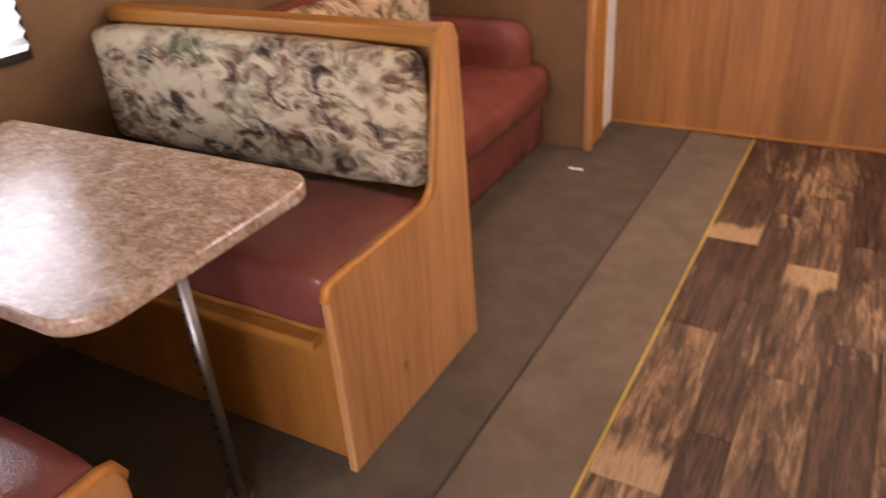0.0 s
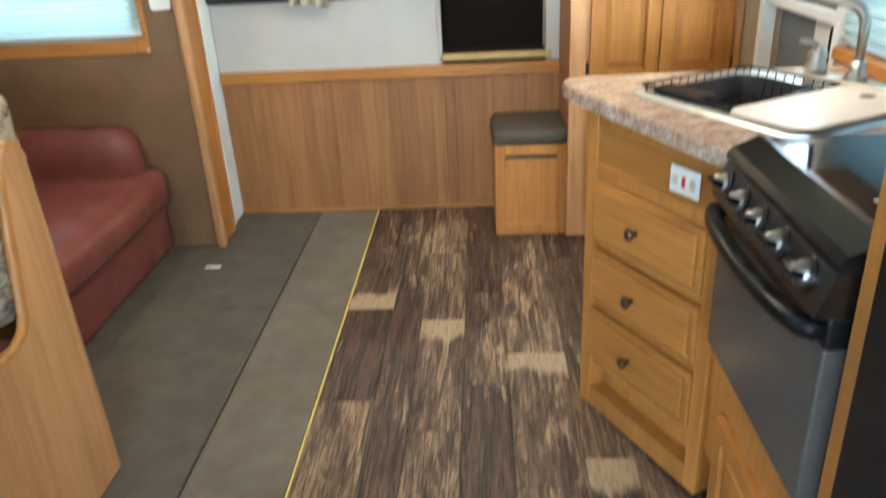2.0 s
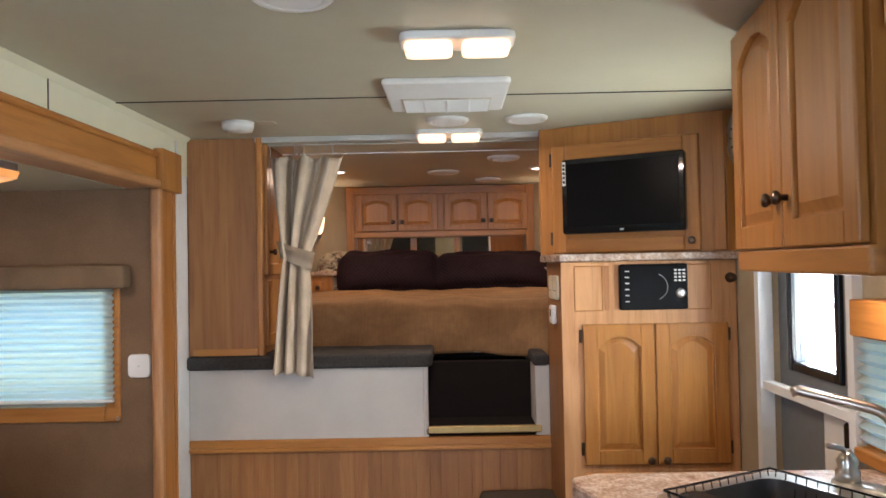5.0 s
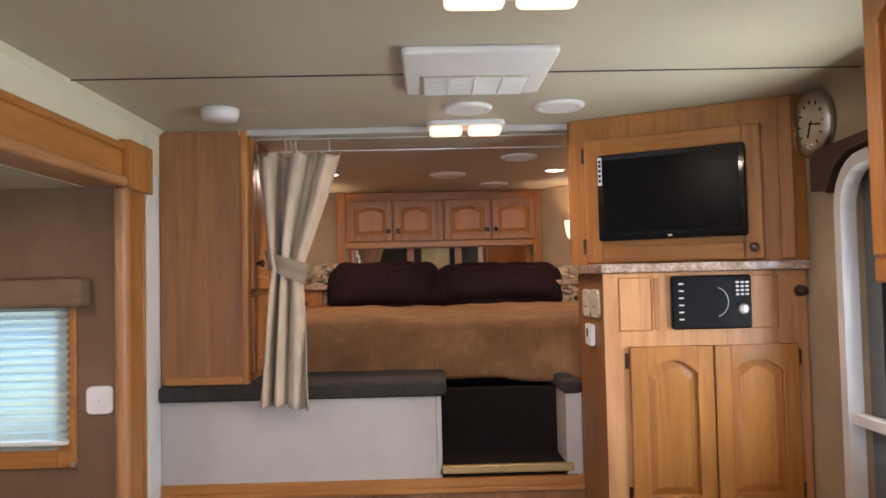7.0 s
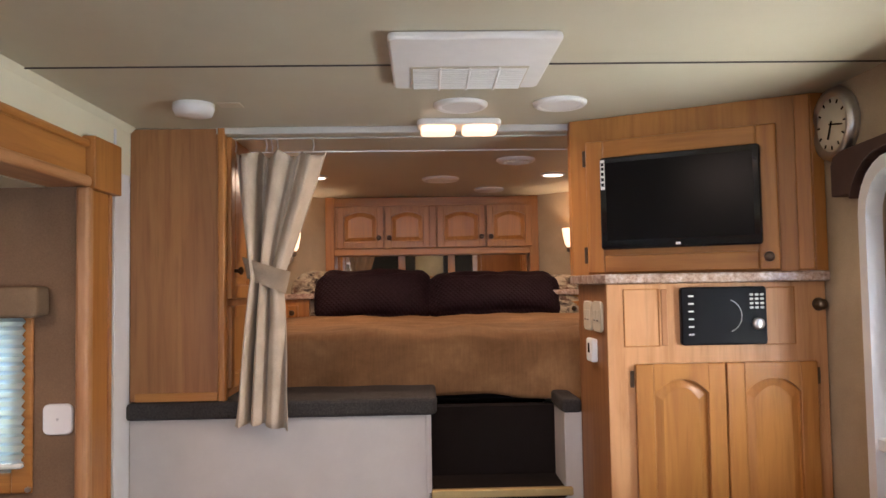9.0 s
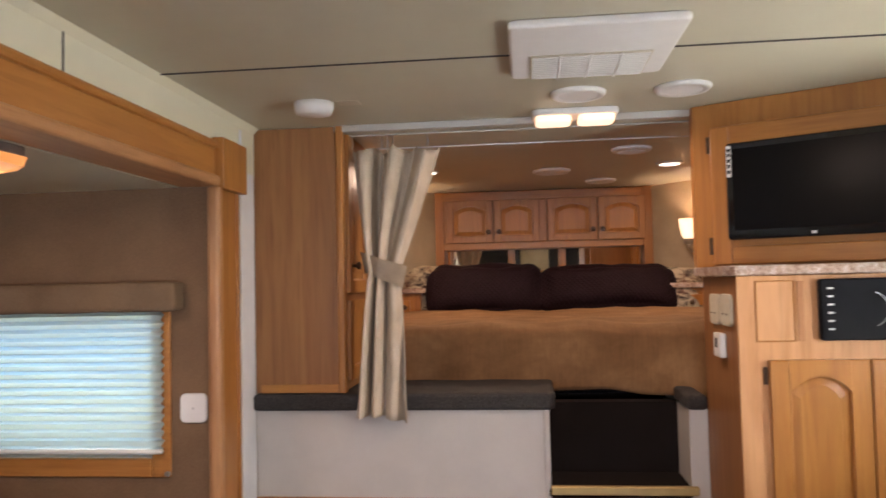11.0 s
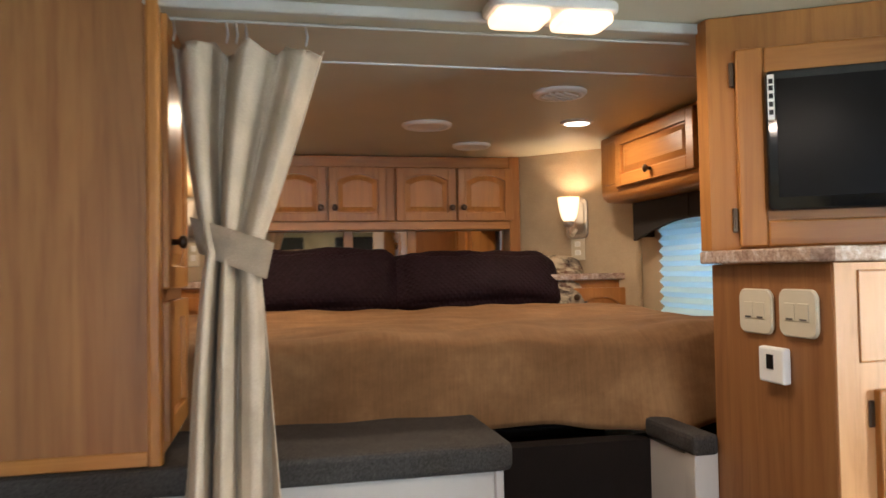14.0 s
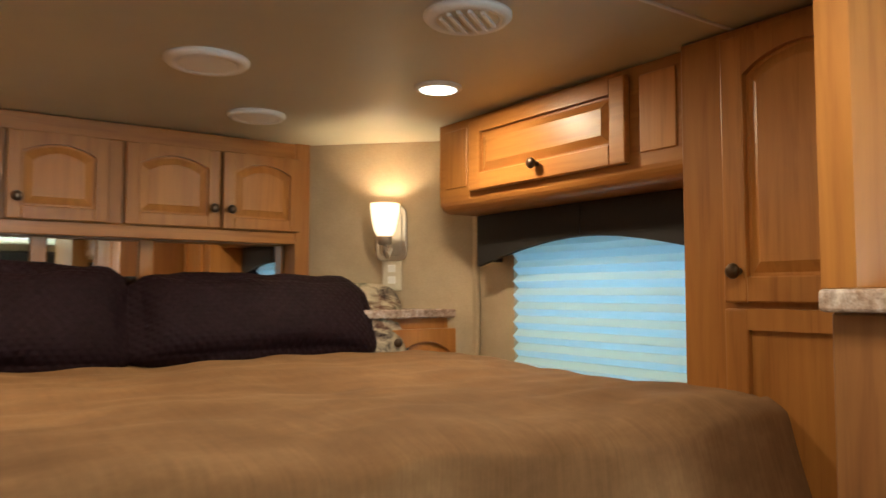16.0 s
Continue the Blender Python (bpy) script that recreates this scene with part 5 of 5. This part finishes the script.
for nm, y, z, lab in (("switch_plate", 3.324, 1.353, "ivory double switch plate on the pantry side"), ("switch_plate", 3.189, 1.355, "ivory double switch plate on the pantry side")):
    sp = thing(nm, (0.374, y, z), lab, "switch", "switches")
    part("plate", prism(rounded(-0.056, 0.056, -0.048, 0.048, 0.02), -0.010, 0.0, "x", 0.003), IVORY, sp)
    for dy in (-0.02, 0.02):
        part("rocker", box(-0.0118, -0.0095, dy - 0.015, dy + 0.015, -0.016, 0.02, 0.001), IVORY, sp)
        part("rocker_mark", box(-0.0124, -0.0115, dy - 0.010, dy + 0.010, -0.014, -0.0105), SEAM, sp)
th = thing("thermostat", (0.374, 3.262, 1.245), "white square thermostat on the pantry side", "thermostat")
part("case", box(-0.02, 0.0, -0.04, 0.04, -0.037, 0.037, 0.005, 2), WHITE, th)
part("display", box(-0.0212, -0.0195, -0.01, 0.012, -0.008, 0.022), BLACK, th)

clk = thing("wall_clock", (RX, 2.99, 1.912), "round silver wall clock with a pale dial", "clock")
ck = lathe(((0.105, 0), (0.112, 0.012), (0.106, 0.028), (0.09, 0.034), (0.08, 0.024)), 40)
part("case", ck, STEEL, clk, "", True).matrix_local = pose(0, 0, 0, 0, -90)
part("dial", disc(0.08, 0.0225, 0.0245, 40), IVORY, clk).matrix_local = pose(0, 0, 0, 0, -90)
for ang, ln, wd in ((205, 0.045, 0.006), (100, 0.06, 0.004)):
    part("pointer", box(-0.028, -0.026, -wd / 2, wd / 2, -0.01, ln), BLACK, clk).matrix_local = pose(0, 0, 0, ang)
for i in range(12):
    part("hour_mark", box(-0.0272, -0.0242, -0.002, 0.002, 0.064, 0.075), BLACK, clk).matrix_local = pose(0, 0, 0, 30 * i)

# step stool box
sb = thing("step_box", (0.225, 3.325, 0.0), "oak step box with a taupe padded top", "step box")
part("body", box(-0.16, 0.158, -0.19, 0.15, 0.004, 0.42, 0.004), OAK, sb)
bm = bmesh.new()
for x0, x1, z0, z1 in ((-0.16, -0.115, 0.004, 0.42), (0.113, 0.158, 0.004, 0.42), (-0.115, 0.113, 0.004, 0.06), (-0.115, 0.113, 0.375, 0.42)):
    box(x0, x1, -0.2, -0.189, z0, z1, 0.003, 1, bm)
part("face_frame", bm, OAK, sb)
part("finger_gap", box(-0.112, 0.11, -0.192, -0.1895, 0.358, 0.372), SEAM, sb, "dark gap above the drawer front")
part("pad", soft_box(-0.165, 0.16, -0.205, 0.15, 0.42, 0.48, 0.02, 0.008, 7), PAD, sb, "taupe padded seat", True)

# wardrobe by the bed
wd = thing("wardrobe", (-1.025, 3.49, 1.073), "narrow oak wardrobe standing on the carpeted ledge", "wardrobe")
part("body", box(-0.174, 0.148, 0.0, 0.40, 0.0, CZ - 1.076, 0.003), PANEL, wd, "plain oak end panel")
part("corner_post", prism(rounded(0.13, 0.158, -0.006, 0.03, 0.009), 0.0, CZ - 1.076), OAK, wd)
part("base_rail", box(-0.155, 0.13, -0.005, 0.0, 0.0, 0.03, 0.002), OAK_X, wd)
leaf = door_leaf(wd, 0, 0.32, 0.30, 0.88, 0, 0.045, (0.045, 0.40))
leaf.matrix_local = pose(0.15, 0.04, 0.352, 0, 0, 90)
leaf = door_leaf(wd, 0, 0.32, 0.0, 0.29, 0, 0.0, None, raised=False)
leaf.matrix_local = pose(0.15, 0.04, 0.035, 0, 0, 90)

# ceiling fixtures
def round_vent(name, x, y, z, r, label, slats=True):
    v = thing(name, (x, y, z), label, "ceiling vent", "ceiling vents")
    part("ring", lathe(((r, 0), (r, -0.006), (r * 0.9, -0.014), (r * 0.72, -0.012), (r * 0.7, -0.004)), 32), WHITE, v, "", True)
    part("core", disc(r * 0.7, -0.012, -0.003, 28), IVORY if slats else WHITE, v)
    if slats:
        for i in range(5):
            o = (i - 2) * r * 0.24
            hw = math.sqrt(max(0.0, (r * 0.66) ** 2 - o * o))
            part("slat", box(-hw, hw, o - 0.004, o + 0.004, -0.018, -0.011, 0.001), WHITE, v).rotation_euler = (0, 0, radians(35))
    return v


round_vent("ceiling_vent", -0.05, 3.18, CZ, 0.085, "white round ceiling vent", False)
round_vent("ceiling_vent", 0.262, 3.17, CZ, 0.085, "white round ceiling vent", False)
round_vent("ceiling_vent", -0.37, 1.77, CZ, 0.09, "white round ceiling vent", False)
round_vent("ceiling_vent", 0.238, 4.105, BZ, 0.085, "white round ceiling vent with open slats")
round_vent("ceiling_speaker", -0.08, 4.665, BZ, 0.095, "white round ceiling speaker over the bed", False)
round_vent("ceiling_speaker", 0.207, 5.104, BZ, 0.085, "white round ceiling speaker over the bed", False)


def double_light(x, y):
    d = thing("ceiling_light", (x, y, CZ), "white double ceiling light with two lit lenses", "ceiling light", "double ceiling lights")
    part("base", prism(rounded(-0.145, 0.145, -0.06, 0.06, 0.03), -0.022, 0.0, "z", 0.006, 2), WHITE, d)
    for s in (-1, 1):
        lens = prism(rounded(s * 0.072 - 0.06, s * 0.072 + 0.06, -0.052, 0.052, 0.02), -0.045, -0.022, "z", 0.008, 2)
        part("lens", lens, LAMP_WHITE, d, "lit warm lens", True)
    return d


double_light(-0.045, 3.43)
double_light(-0.02, 2.09)
for x in (0.478, -0.70):
    bl = thing("bed_downlight", (x, 4.55, BZ), "small round downlight over the bed, lit", "ceiling light", "bed downlights")
    part("trim_ring", lathe(((0.062, 0), (0.062, -0.005), (0.05, -0.01), (0.047, -0.004)), 28), WHITE, bl, "", True)
    part("lens", disc(0.047, -0.009, -0.002, 24), LAMP_LED, bl, "lit lens")
ac = thing("air_conditioner_grille", (-0.05, 2.705, CZ), "white ceiling air-conditioner grille", "air conditioner")
part("frame", prism(rounded(-0.2, 0.2, -0.21, 0.215, 0.02), -0.02, 0.0, "z", 0.007, 2), WHITE, ac)
part("intake", box(-0.15, 0.15, 0.0, 0.2, -0.023, -0.0205, 0.001), IVORY, ac)
for i in range(11):
    y = 0.01 + i * 0.0175
    part("slat", box(-0.145, 0.145, y, y + 0.007, -0.028, -0.0235, 0.001), WHITE, ac)
for x in (-0.075, 0.0, 0.075):
    part("divider", box(x - 0.003, x + 0.003, 0.0, 0.2, -0.0295, -0.0235, 0.001), WHITE, ac)
sm = thing("smoke_alarm", (-0.875, 3.15, CZ), "round white smoke alarm on the ceiling", "smoke alarm")
part("case", lathe(((0.062, 0), (0.062, -0.018), (0.055, -0.035), (0.02, -0.038)), 30), WHITE, sm, "", True)
solid("ceiling_label", box(-0.80, -0.73, 3.13, 3.19, CZ - 0.0025, CZ - 0.0005), IVORY, "small pale label stuck on the ceiling", "label")

# ---------- curtain ----------
cu = thing("curtain", (-0.69, 3.565, 1.03), "linen curtain gathered with a tie band", "curtain")


def curtain_mesh():
    rows, cols = 48, 120
    grid = []
    for i in range(rows + 1):
        f = i / rows
        z = 0.965 * f - 0.035
        if f > 0.52:
            g = (f - 0.52) / 0.48
            c0, hw = -0.038 + 0.04 * g, 0.052 + (0.165 - 0.052) * g ** 0.85
        else:
            g = (0.52 - f) / 0.52
            c0, hw = -0.038 + 0.0 * g, 0.052 + (0.098 - 0.052) * g ** 0.7
        row = []
        for k in range(cols + 1):
            u = k / cols
            ph = 2 * math.pi * (3.6 * u + 0.3 * math.sin(3 * u + 2 * f))
            amp = 0.046 * (0.8 + 0.4 * math.sin(7 * u))
            sn = math.sin(ph)
            fold = math.copysign(abs(sn) ** 0.7, sn) + 0.22 * math.sin(2 * ph + 1 + f) + 0.05 * math.sin(5 * ph + 4 * f)
            x = c0 + hw * (2 * u - 1) + 0.008 * math.cos(ph)
            dip = 0.025 * math.sin(math.pi * ((u * 4) % 1)) if i == rows else 0
            row.append(Vector((x, amp * fold - 0.15 * (1 - f) ** 1.3, z - dip + (0.012 * math.sin(5 * u) if i == 0 else 0))))
        grid.append(row)
    return sheet(grid, 0.002)


part("cloth", curtain_mesh(), CURTAIN, cu, "", True)
bm = bmesh.new()
ring = []
for k in range(28):
    a = 2 * math.pi * k / 28
    ring.append([bm.verts.new((-0.038 + 0.068 * math.cos(a) * (1 + 0.25 * t), 0.05 * math.sin(a) - 0.06, 0.44 + t * 0.075 - 0.028 * math.cos(a))) for t in (0, 0.5, 1)])
for k in range(28):
    for j in range(2):
        bm.faces.new((ring[k][j], ring[(k + 1) % 28][j], ring[(k + 1) % 28][j + 1], ring[k][j + 1]))
bmesh.ops.solidify(bm, geom=bm.faces[:], thickness=0.004)
bmesh.ops.recalc_face_normals(bm, faces=bm.faces[:])
part("tie_band", bm, CURTAIN, cu, "linen tie band", True)
part("track", box(-0.2, 1.06, -0.006, 0.006, 0.9705, 0.9765, 0.002), STRIP, cu, "pale curtain track")
for x in (-0.16, -0.05, -0.03, -0.01, 0.12):
    part("hook", tube([(x, 0, 0.925), (x + 0.004, 0, 0.945), (x, 0, 0.97)], 0.003, 6), STEEL, cu)

# ---------- bedroom ----------
bed = thing("bed", (-0.12, 4.6, 1.02), "double bed with a brown suede spread", "bed")


def spread_mesh():
    nx, ny = 110, 130
    grid = []
    for j in range(ny + 1):
        v = j / ny
        row = []
        for i in range(nx + 1):
            u = i / nx
            x = -1.06 + 2.17 * u
            s = v * 1.95
            # drop at the foot, then the flat top
            if s < 0.22:
                y, z = -0.78 - 0.0 * s, 0.005 + s
            elif s < 0.36:
                a = (s - 0.22) / 0.14 * math.pi / 2
                y, z = -0.78 + 0.08 * (1 - math.cos(a)), 0.225 + 0.037 * math.sin(a)
            else:
                y, z = -0.70 + (s - 0.36) / 1.59 * 1.50, 0.262 + 0.012 * min(1.0, (s - 0.36) / 0.8)
            edge = max(0.0, abs(x) - 0.82) / 0.26
            z -= 0.07 * edge ** 2 if z > 0.1 else 0
            w = noise.noise(Vector((x * 3.1, s * 2.2, 0.3))) * 0.016 + noise.noise(Vector((x * 7, s * 4, 4.3))) * 0.009 + noise.noise(Vector((x * 3 + s * 2.5, s * 11, 2.3))) * 0.009
            fold = 0.012 * math.sin(x * 22 + 3 * noise.noise(Vector((x * 2, s, 7)))) * max(0.0, 1 - s / 0.3)
            y += fold - 0.12 * min(1.0, max(0.0, (x - 0.28) / 0.2)) * max(0.0, 1 - s / 0.45)
            z += w + (0.03 * max(0.0, x - 0.45) * math.sin(x * 9) if s < 0.3 else 0)
            row.append(Vector((x, y, z)))
        grid.append(row)
    return sheet(grid, 0.006)


part("mattress", soft_box(-0.98, 0.98, -0.76, 0.80, 0.002, 0.245, 0.06, 0.0, 2), PALE, bed, "pale mattress", True)
part("bedspread", spread_mesh(), SUEDE, bed, "brown suede bedspread", True)


def pillow(name, x, y, z, w, d, h, tilt, mat, label, seed, category="pillow"):
    bm = soft_box(-w / 2, w / 2, -d / 2, d / 2, -h / 2, h / 2, min(d, h) * 0.4, 0.025, seed, 16, 0.02)
    for v in bm.verts:
        e = (abs(v.co.x) / (w / 2)) ** 4
        v.co.y *= 1 - 0.3 * e
        v.co.z += 0.012 * e * math.copysign(1, v.co.z)
    ob = solid(name, bm, mat, label, category, smooth=True, group="bed pillows")
    ob.matrix_world = pose(x, y, z, tilt)
    return ob


pillow("pillow", -0.46, 5.12, 1.40, 0.62, 0.17, 0.28, -20, PILLOW, "dark aubergine quilted pillow leaning on the headboard", 3)
pillow("pillow", 0.225, 5.12, 1.39, 0.715, 0.18, 0.26, -26, PILLOW, "dark aubergine quilted pillow leaning on the headboard", 9)
pillow("pillow_sham", 0.40, 5.14, 1.365, 0.66, 0.10, 0.29, -24, TOILE, "cream toile-print pillow behind the dark one", 12)
pillow("pillow_sham", -0.58, 5.22, 1.39, 0.66, 0.12, 0.30, -16, TOILE, "cream toile-print pillow behind the dark one", 15)

hb = thing("headboard_cabinet", (-0.12, 5.44, 1.02), "oak headboard with four arched cupboard doors and mirrors", "headboard")
part("body", box(-0.64, 0.64, 0.012, 0.10, 0.632, BZ - 1.024, 0.002), OAK, hb)
part("back_panel", box(-0.6, 0.6, 0.1, 0.118, 0.0, 0.632), OAK, hb)
for u0, u1, z0, z1 in ((-0.65, -0.595, 0.0, 0.99), (0.603, 0.658, 0.0, 0.99), (-0.595, 0.603, 0.63, 0.672), (-0.595, 0.603, 0.93, 0.985), (-0.03, 0.03, 0.672, 0.93)):
    part("face_frame", box(u0, u1, 0.0, 0.1 if z0 == 0.0 else 0.014, z0, z1, 0.003), OAK_X if u1 - u0 > 0.2 else OAK, hb)
for x0, x1, kx in ((-0.575, -0.295, -0.322), (-0.285, -0.012, -0.258), (0.036, 0.328, 0.304), (0.338, 0.615, 0.362)):
    door_leaf(hb, x0, x1, 0.672, 0.928, -0.001, 0.03, (kx, 0.735), 0.04)
for x0, x1 in ((-0.592, -0.21), (-0.165, 0.1), (0.145, 0.588)):
    part("mirror", box(x0, x1, 0.09, 0.0995, 0.3, 0.628), MIRROR, hb, "mirror pane")
for x in (-0.187, 0.122):
    part("divider", box(x - 0.022, x + 0.022, 0.075, 0.0895, 0.3, 0.63, 0.002), OAK, hb)


def sconce(x, y, turn):
    s = thing("wall_sconce", (x, y, 1.69), "nickel wall sconce with a lit frosted glass shade", "wall lamp", "wall sconces", turn=turn)
    part("backplate", prism(rounded(-0.055, 0.055, -0.1, 0.095, 0.03), -0.014, -0.001, "y", 0.004, 2), CHROME, s)
    part("backplate_inset", prism(rounded(-0.04, 0.04, -0.082, 0.078, 0.022), -0.019, -0.0145, "y", 0.002), CHROME, s)
    part("arm", tube([(0, -0.018, -0.06), (0, -0.06, -0.085), (0, -0.1, -0.07), (0, -0.1, -0.045)], 0.008, 8), CHROME, s, "", True)
    part("cup", lathe(((0.01, -0.05), (0.024, -0.045), (0.026, -0.02))), CHROME, s, "", True, at=(0, -0.1, 0))
    sh = lathe(((0.024, -0.02), (0.036, 0.0), (0.046, 0.05), (0.05, 0.09), (0.046, 0.09), (0.042, 0.05), (0.032, 0.005)), 24)
    part("shade", sh, SCONCE_GLASS, s, "lit frosted glass shade", True, at=(0, -0.1, 0))
    return s


SCONCE_GLASS = glow("lamp_shade_frosted", (1.0, 0.74, 0.44), 1.9)
sconce(0.755, 5.235, -45)
sconce(-0.995, 5.235, 45)
for x, turn in ((0.757, -45), (-0.997, 45)):
    ol = thing("outlet", (x, 5.233, 1.545), "ivory wall outlet under the sconce", "outlet", "outlets", turn=turn)
    part("plate", box(-0.035, 0.035, -0.008, -0.001, -0.057, 0.057, 0.003), IVORY, ol)
    for z in (-0.02, 0.02):
        part("socket", box(-0.014, 0.014, -0.011, -0.0075, z - 0.013, z + 0.013, 0.003), WHITE, ol)

for sx in (1, -1):
    ns = thing("nightstand", (-0.12 + sx * 0.86, 5.095, 1.03), "corner oak nightstand with a stone-look top", "nightstand", "nightstands")
    X = lambda v: sx * v
    part("body", prism([(X(-0.16), 0.0), (X(0.215), 0.0), (X(0.055), 0.15), (X(-0.16), 0.32)], 0.0, 0.365), OAK, ns)
    part("top", prism([(X(-0.19), -0.02), (X(0.226), -0.02), (X(0.226), -0.005), (X(0.035), 0.17), (X(-0.19), 0.335)], 0.366, 0.396, "z", 0.004), WORKTOP, ns)
    door_leaf(ns, min(X(-0.1), X(0.2)), max(X(-0.1), X(0.2)), 0.02, 0.33, -0.001, 0.04, (X(-0.07), 0.29))

rc = thing("bed_cupboard", (0.97, 4.45, 1.73), "oak overhead cupboard over the bedroom window", "cupboard")
prof = rounded(-0.225, 0.0, 0.0, BZ - 1.733, 0.04, 6, "1000")
part("body", prism(prof, -0.465, 0.475, "y"), OAK_Y, rc)
leaf = door_leaf(rc, 0, 0.60, 0.0, 0.21, 0, 0.0, (0.30, 0.04), mat=OAK_X)
leaf.matrix_local = pose(-0.226, 0.30, 0.05, 0, 0, -90)
for y0, y1 in ((0.33, 0.44), (-0.43, -0.33)):
    part("side_panel", box(-0.229, -0.2245, y0, y1, 0.07, 0.25, 0.002), OAK, rc)
tw = thing("bed_wardrobe", (0.97, 3.75, 1.0), "tall oak wardrobe at the foot of the bedroom wall", "wardrobe")
part("body", box(-0.26, 0.0, -0.235, 0.232, 0.0, BZ - 1.004, 0.003), OAK, tw)
leaf = door_leaf(tw, 0, 0.32, 0.0, 0.52, 0, 0.04, (0.035, 0.06))
leaf.matrix_local = pose(-0.261, 0.125, 0.462, 0, 0, -90)
leaf = door_leaf(tw, 0, 0.32, 0.0, 0.42, 0, 0.0, None, raised=False)
leaf.matrix_local = pose(-0.261, 0.125, 0.03, 0, 0, -90)
lc = thing("bed_cupboard", (-1.21, 4.45, 1.73), "oak overhead cupboard on the bedroom wall", "cupboard")
part("body", box(0.0, 0.225, -0.465, 0.475, 0.0, BZ - 1.733, 0.01, 2), OAK_Y, lc)
leaf = door_leaf(lc, 0, 0.60, 0.0, 0.21, 0, 0.0, (0.30, 0.04))
leaf.matrix_local = pose(0.226, -0.30, 0.05, 0, 0, 90)

# lamp light
for x, y, watts in ((-0.117, 3.43, 3.0), (0.027, 3.43, 3.0), (-0.092, 2.09, 5.5), (0.052, 2.09, 5.5)):
    down_lamp("bulb_ceiling", (x, y, CZ - 0.05), 0.09, watts, WARM)
for x in (0.478, -0.70):
    down_lamp("bulb_downlight", (x, 4.55, BZ - 0.012), 0.08, 7.5, BED_WARM)
down_lamp("bulb_slide", (-1.42, 2.30, SZ - 0.066), 0.15, 6.5, WARM)
for x in (0.684, -0.924):
    spot_lamp("bulb_sconce", (x, 5.164, 1.745), 4.2, 0.012, BED_WARM)
down_lamp("bulb_under_cabinet", (0.82, 1.86, 1.434), 0.07, 2.6, WARM)

# ---------- plank floor ----------
VINYL = vinyl_plank("vinyl_plank")
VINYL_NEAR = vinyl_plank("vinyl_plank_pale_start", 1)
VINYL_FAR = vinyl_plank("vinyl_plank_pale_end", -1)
PW = 0.1422
rnd = random.Random(11)
x_edges = [-0.506, -0.333, -0.222, -0.064, 0.082, 0.27, 0.40, 0.54, RX]
joints = [[-0.1, 1.215, 1.9, 2.472, 3.05], [0.3, 0.75, 1.453, 2.1, 2.75], [0.45, 1.119, 1.75, 2.385, 2.95], [0.1, 0.72, 1.34, 1.974, 2.59, 3.2], [0.3, 0.9, 1.52, 2.153, 2.78], [0.35, 1.0, 1.627, 2.25, 2.876], [0.2, 0.7, 1.3, 2.5, 3.0], [0.1, 1.0]]
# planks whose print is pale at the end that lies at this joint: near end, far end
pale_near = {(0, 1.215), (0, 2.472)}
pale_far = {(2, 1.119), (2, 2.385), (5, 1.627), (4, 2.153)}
for k, (a, b) in enumerate(zip(x_edges, x_edges[1:])):
    cuts = [-1.7] + [j for j in joints[k]] + [W]
    extra = [(-1.7 + cuts[1]) / 2]
    cuts = sorted(cuts + extra)
    for y0, y1 in zip(cuts, cuts[1:]):
        ln = y1 - y0
        bm = box(-(b - a) / 2 + 0.0006, (b - a) / 2 - 0.0006, -ln / 2 + 0.0006, ln / 2 - 0.0006, -0.006, 0.002, 0.0007)
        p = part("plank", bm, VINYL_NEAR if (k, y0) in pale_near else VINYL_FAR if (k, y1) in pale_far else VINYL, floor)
        p.location = ((a + b) / 2, (y0 + y1) / 2, 0)
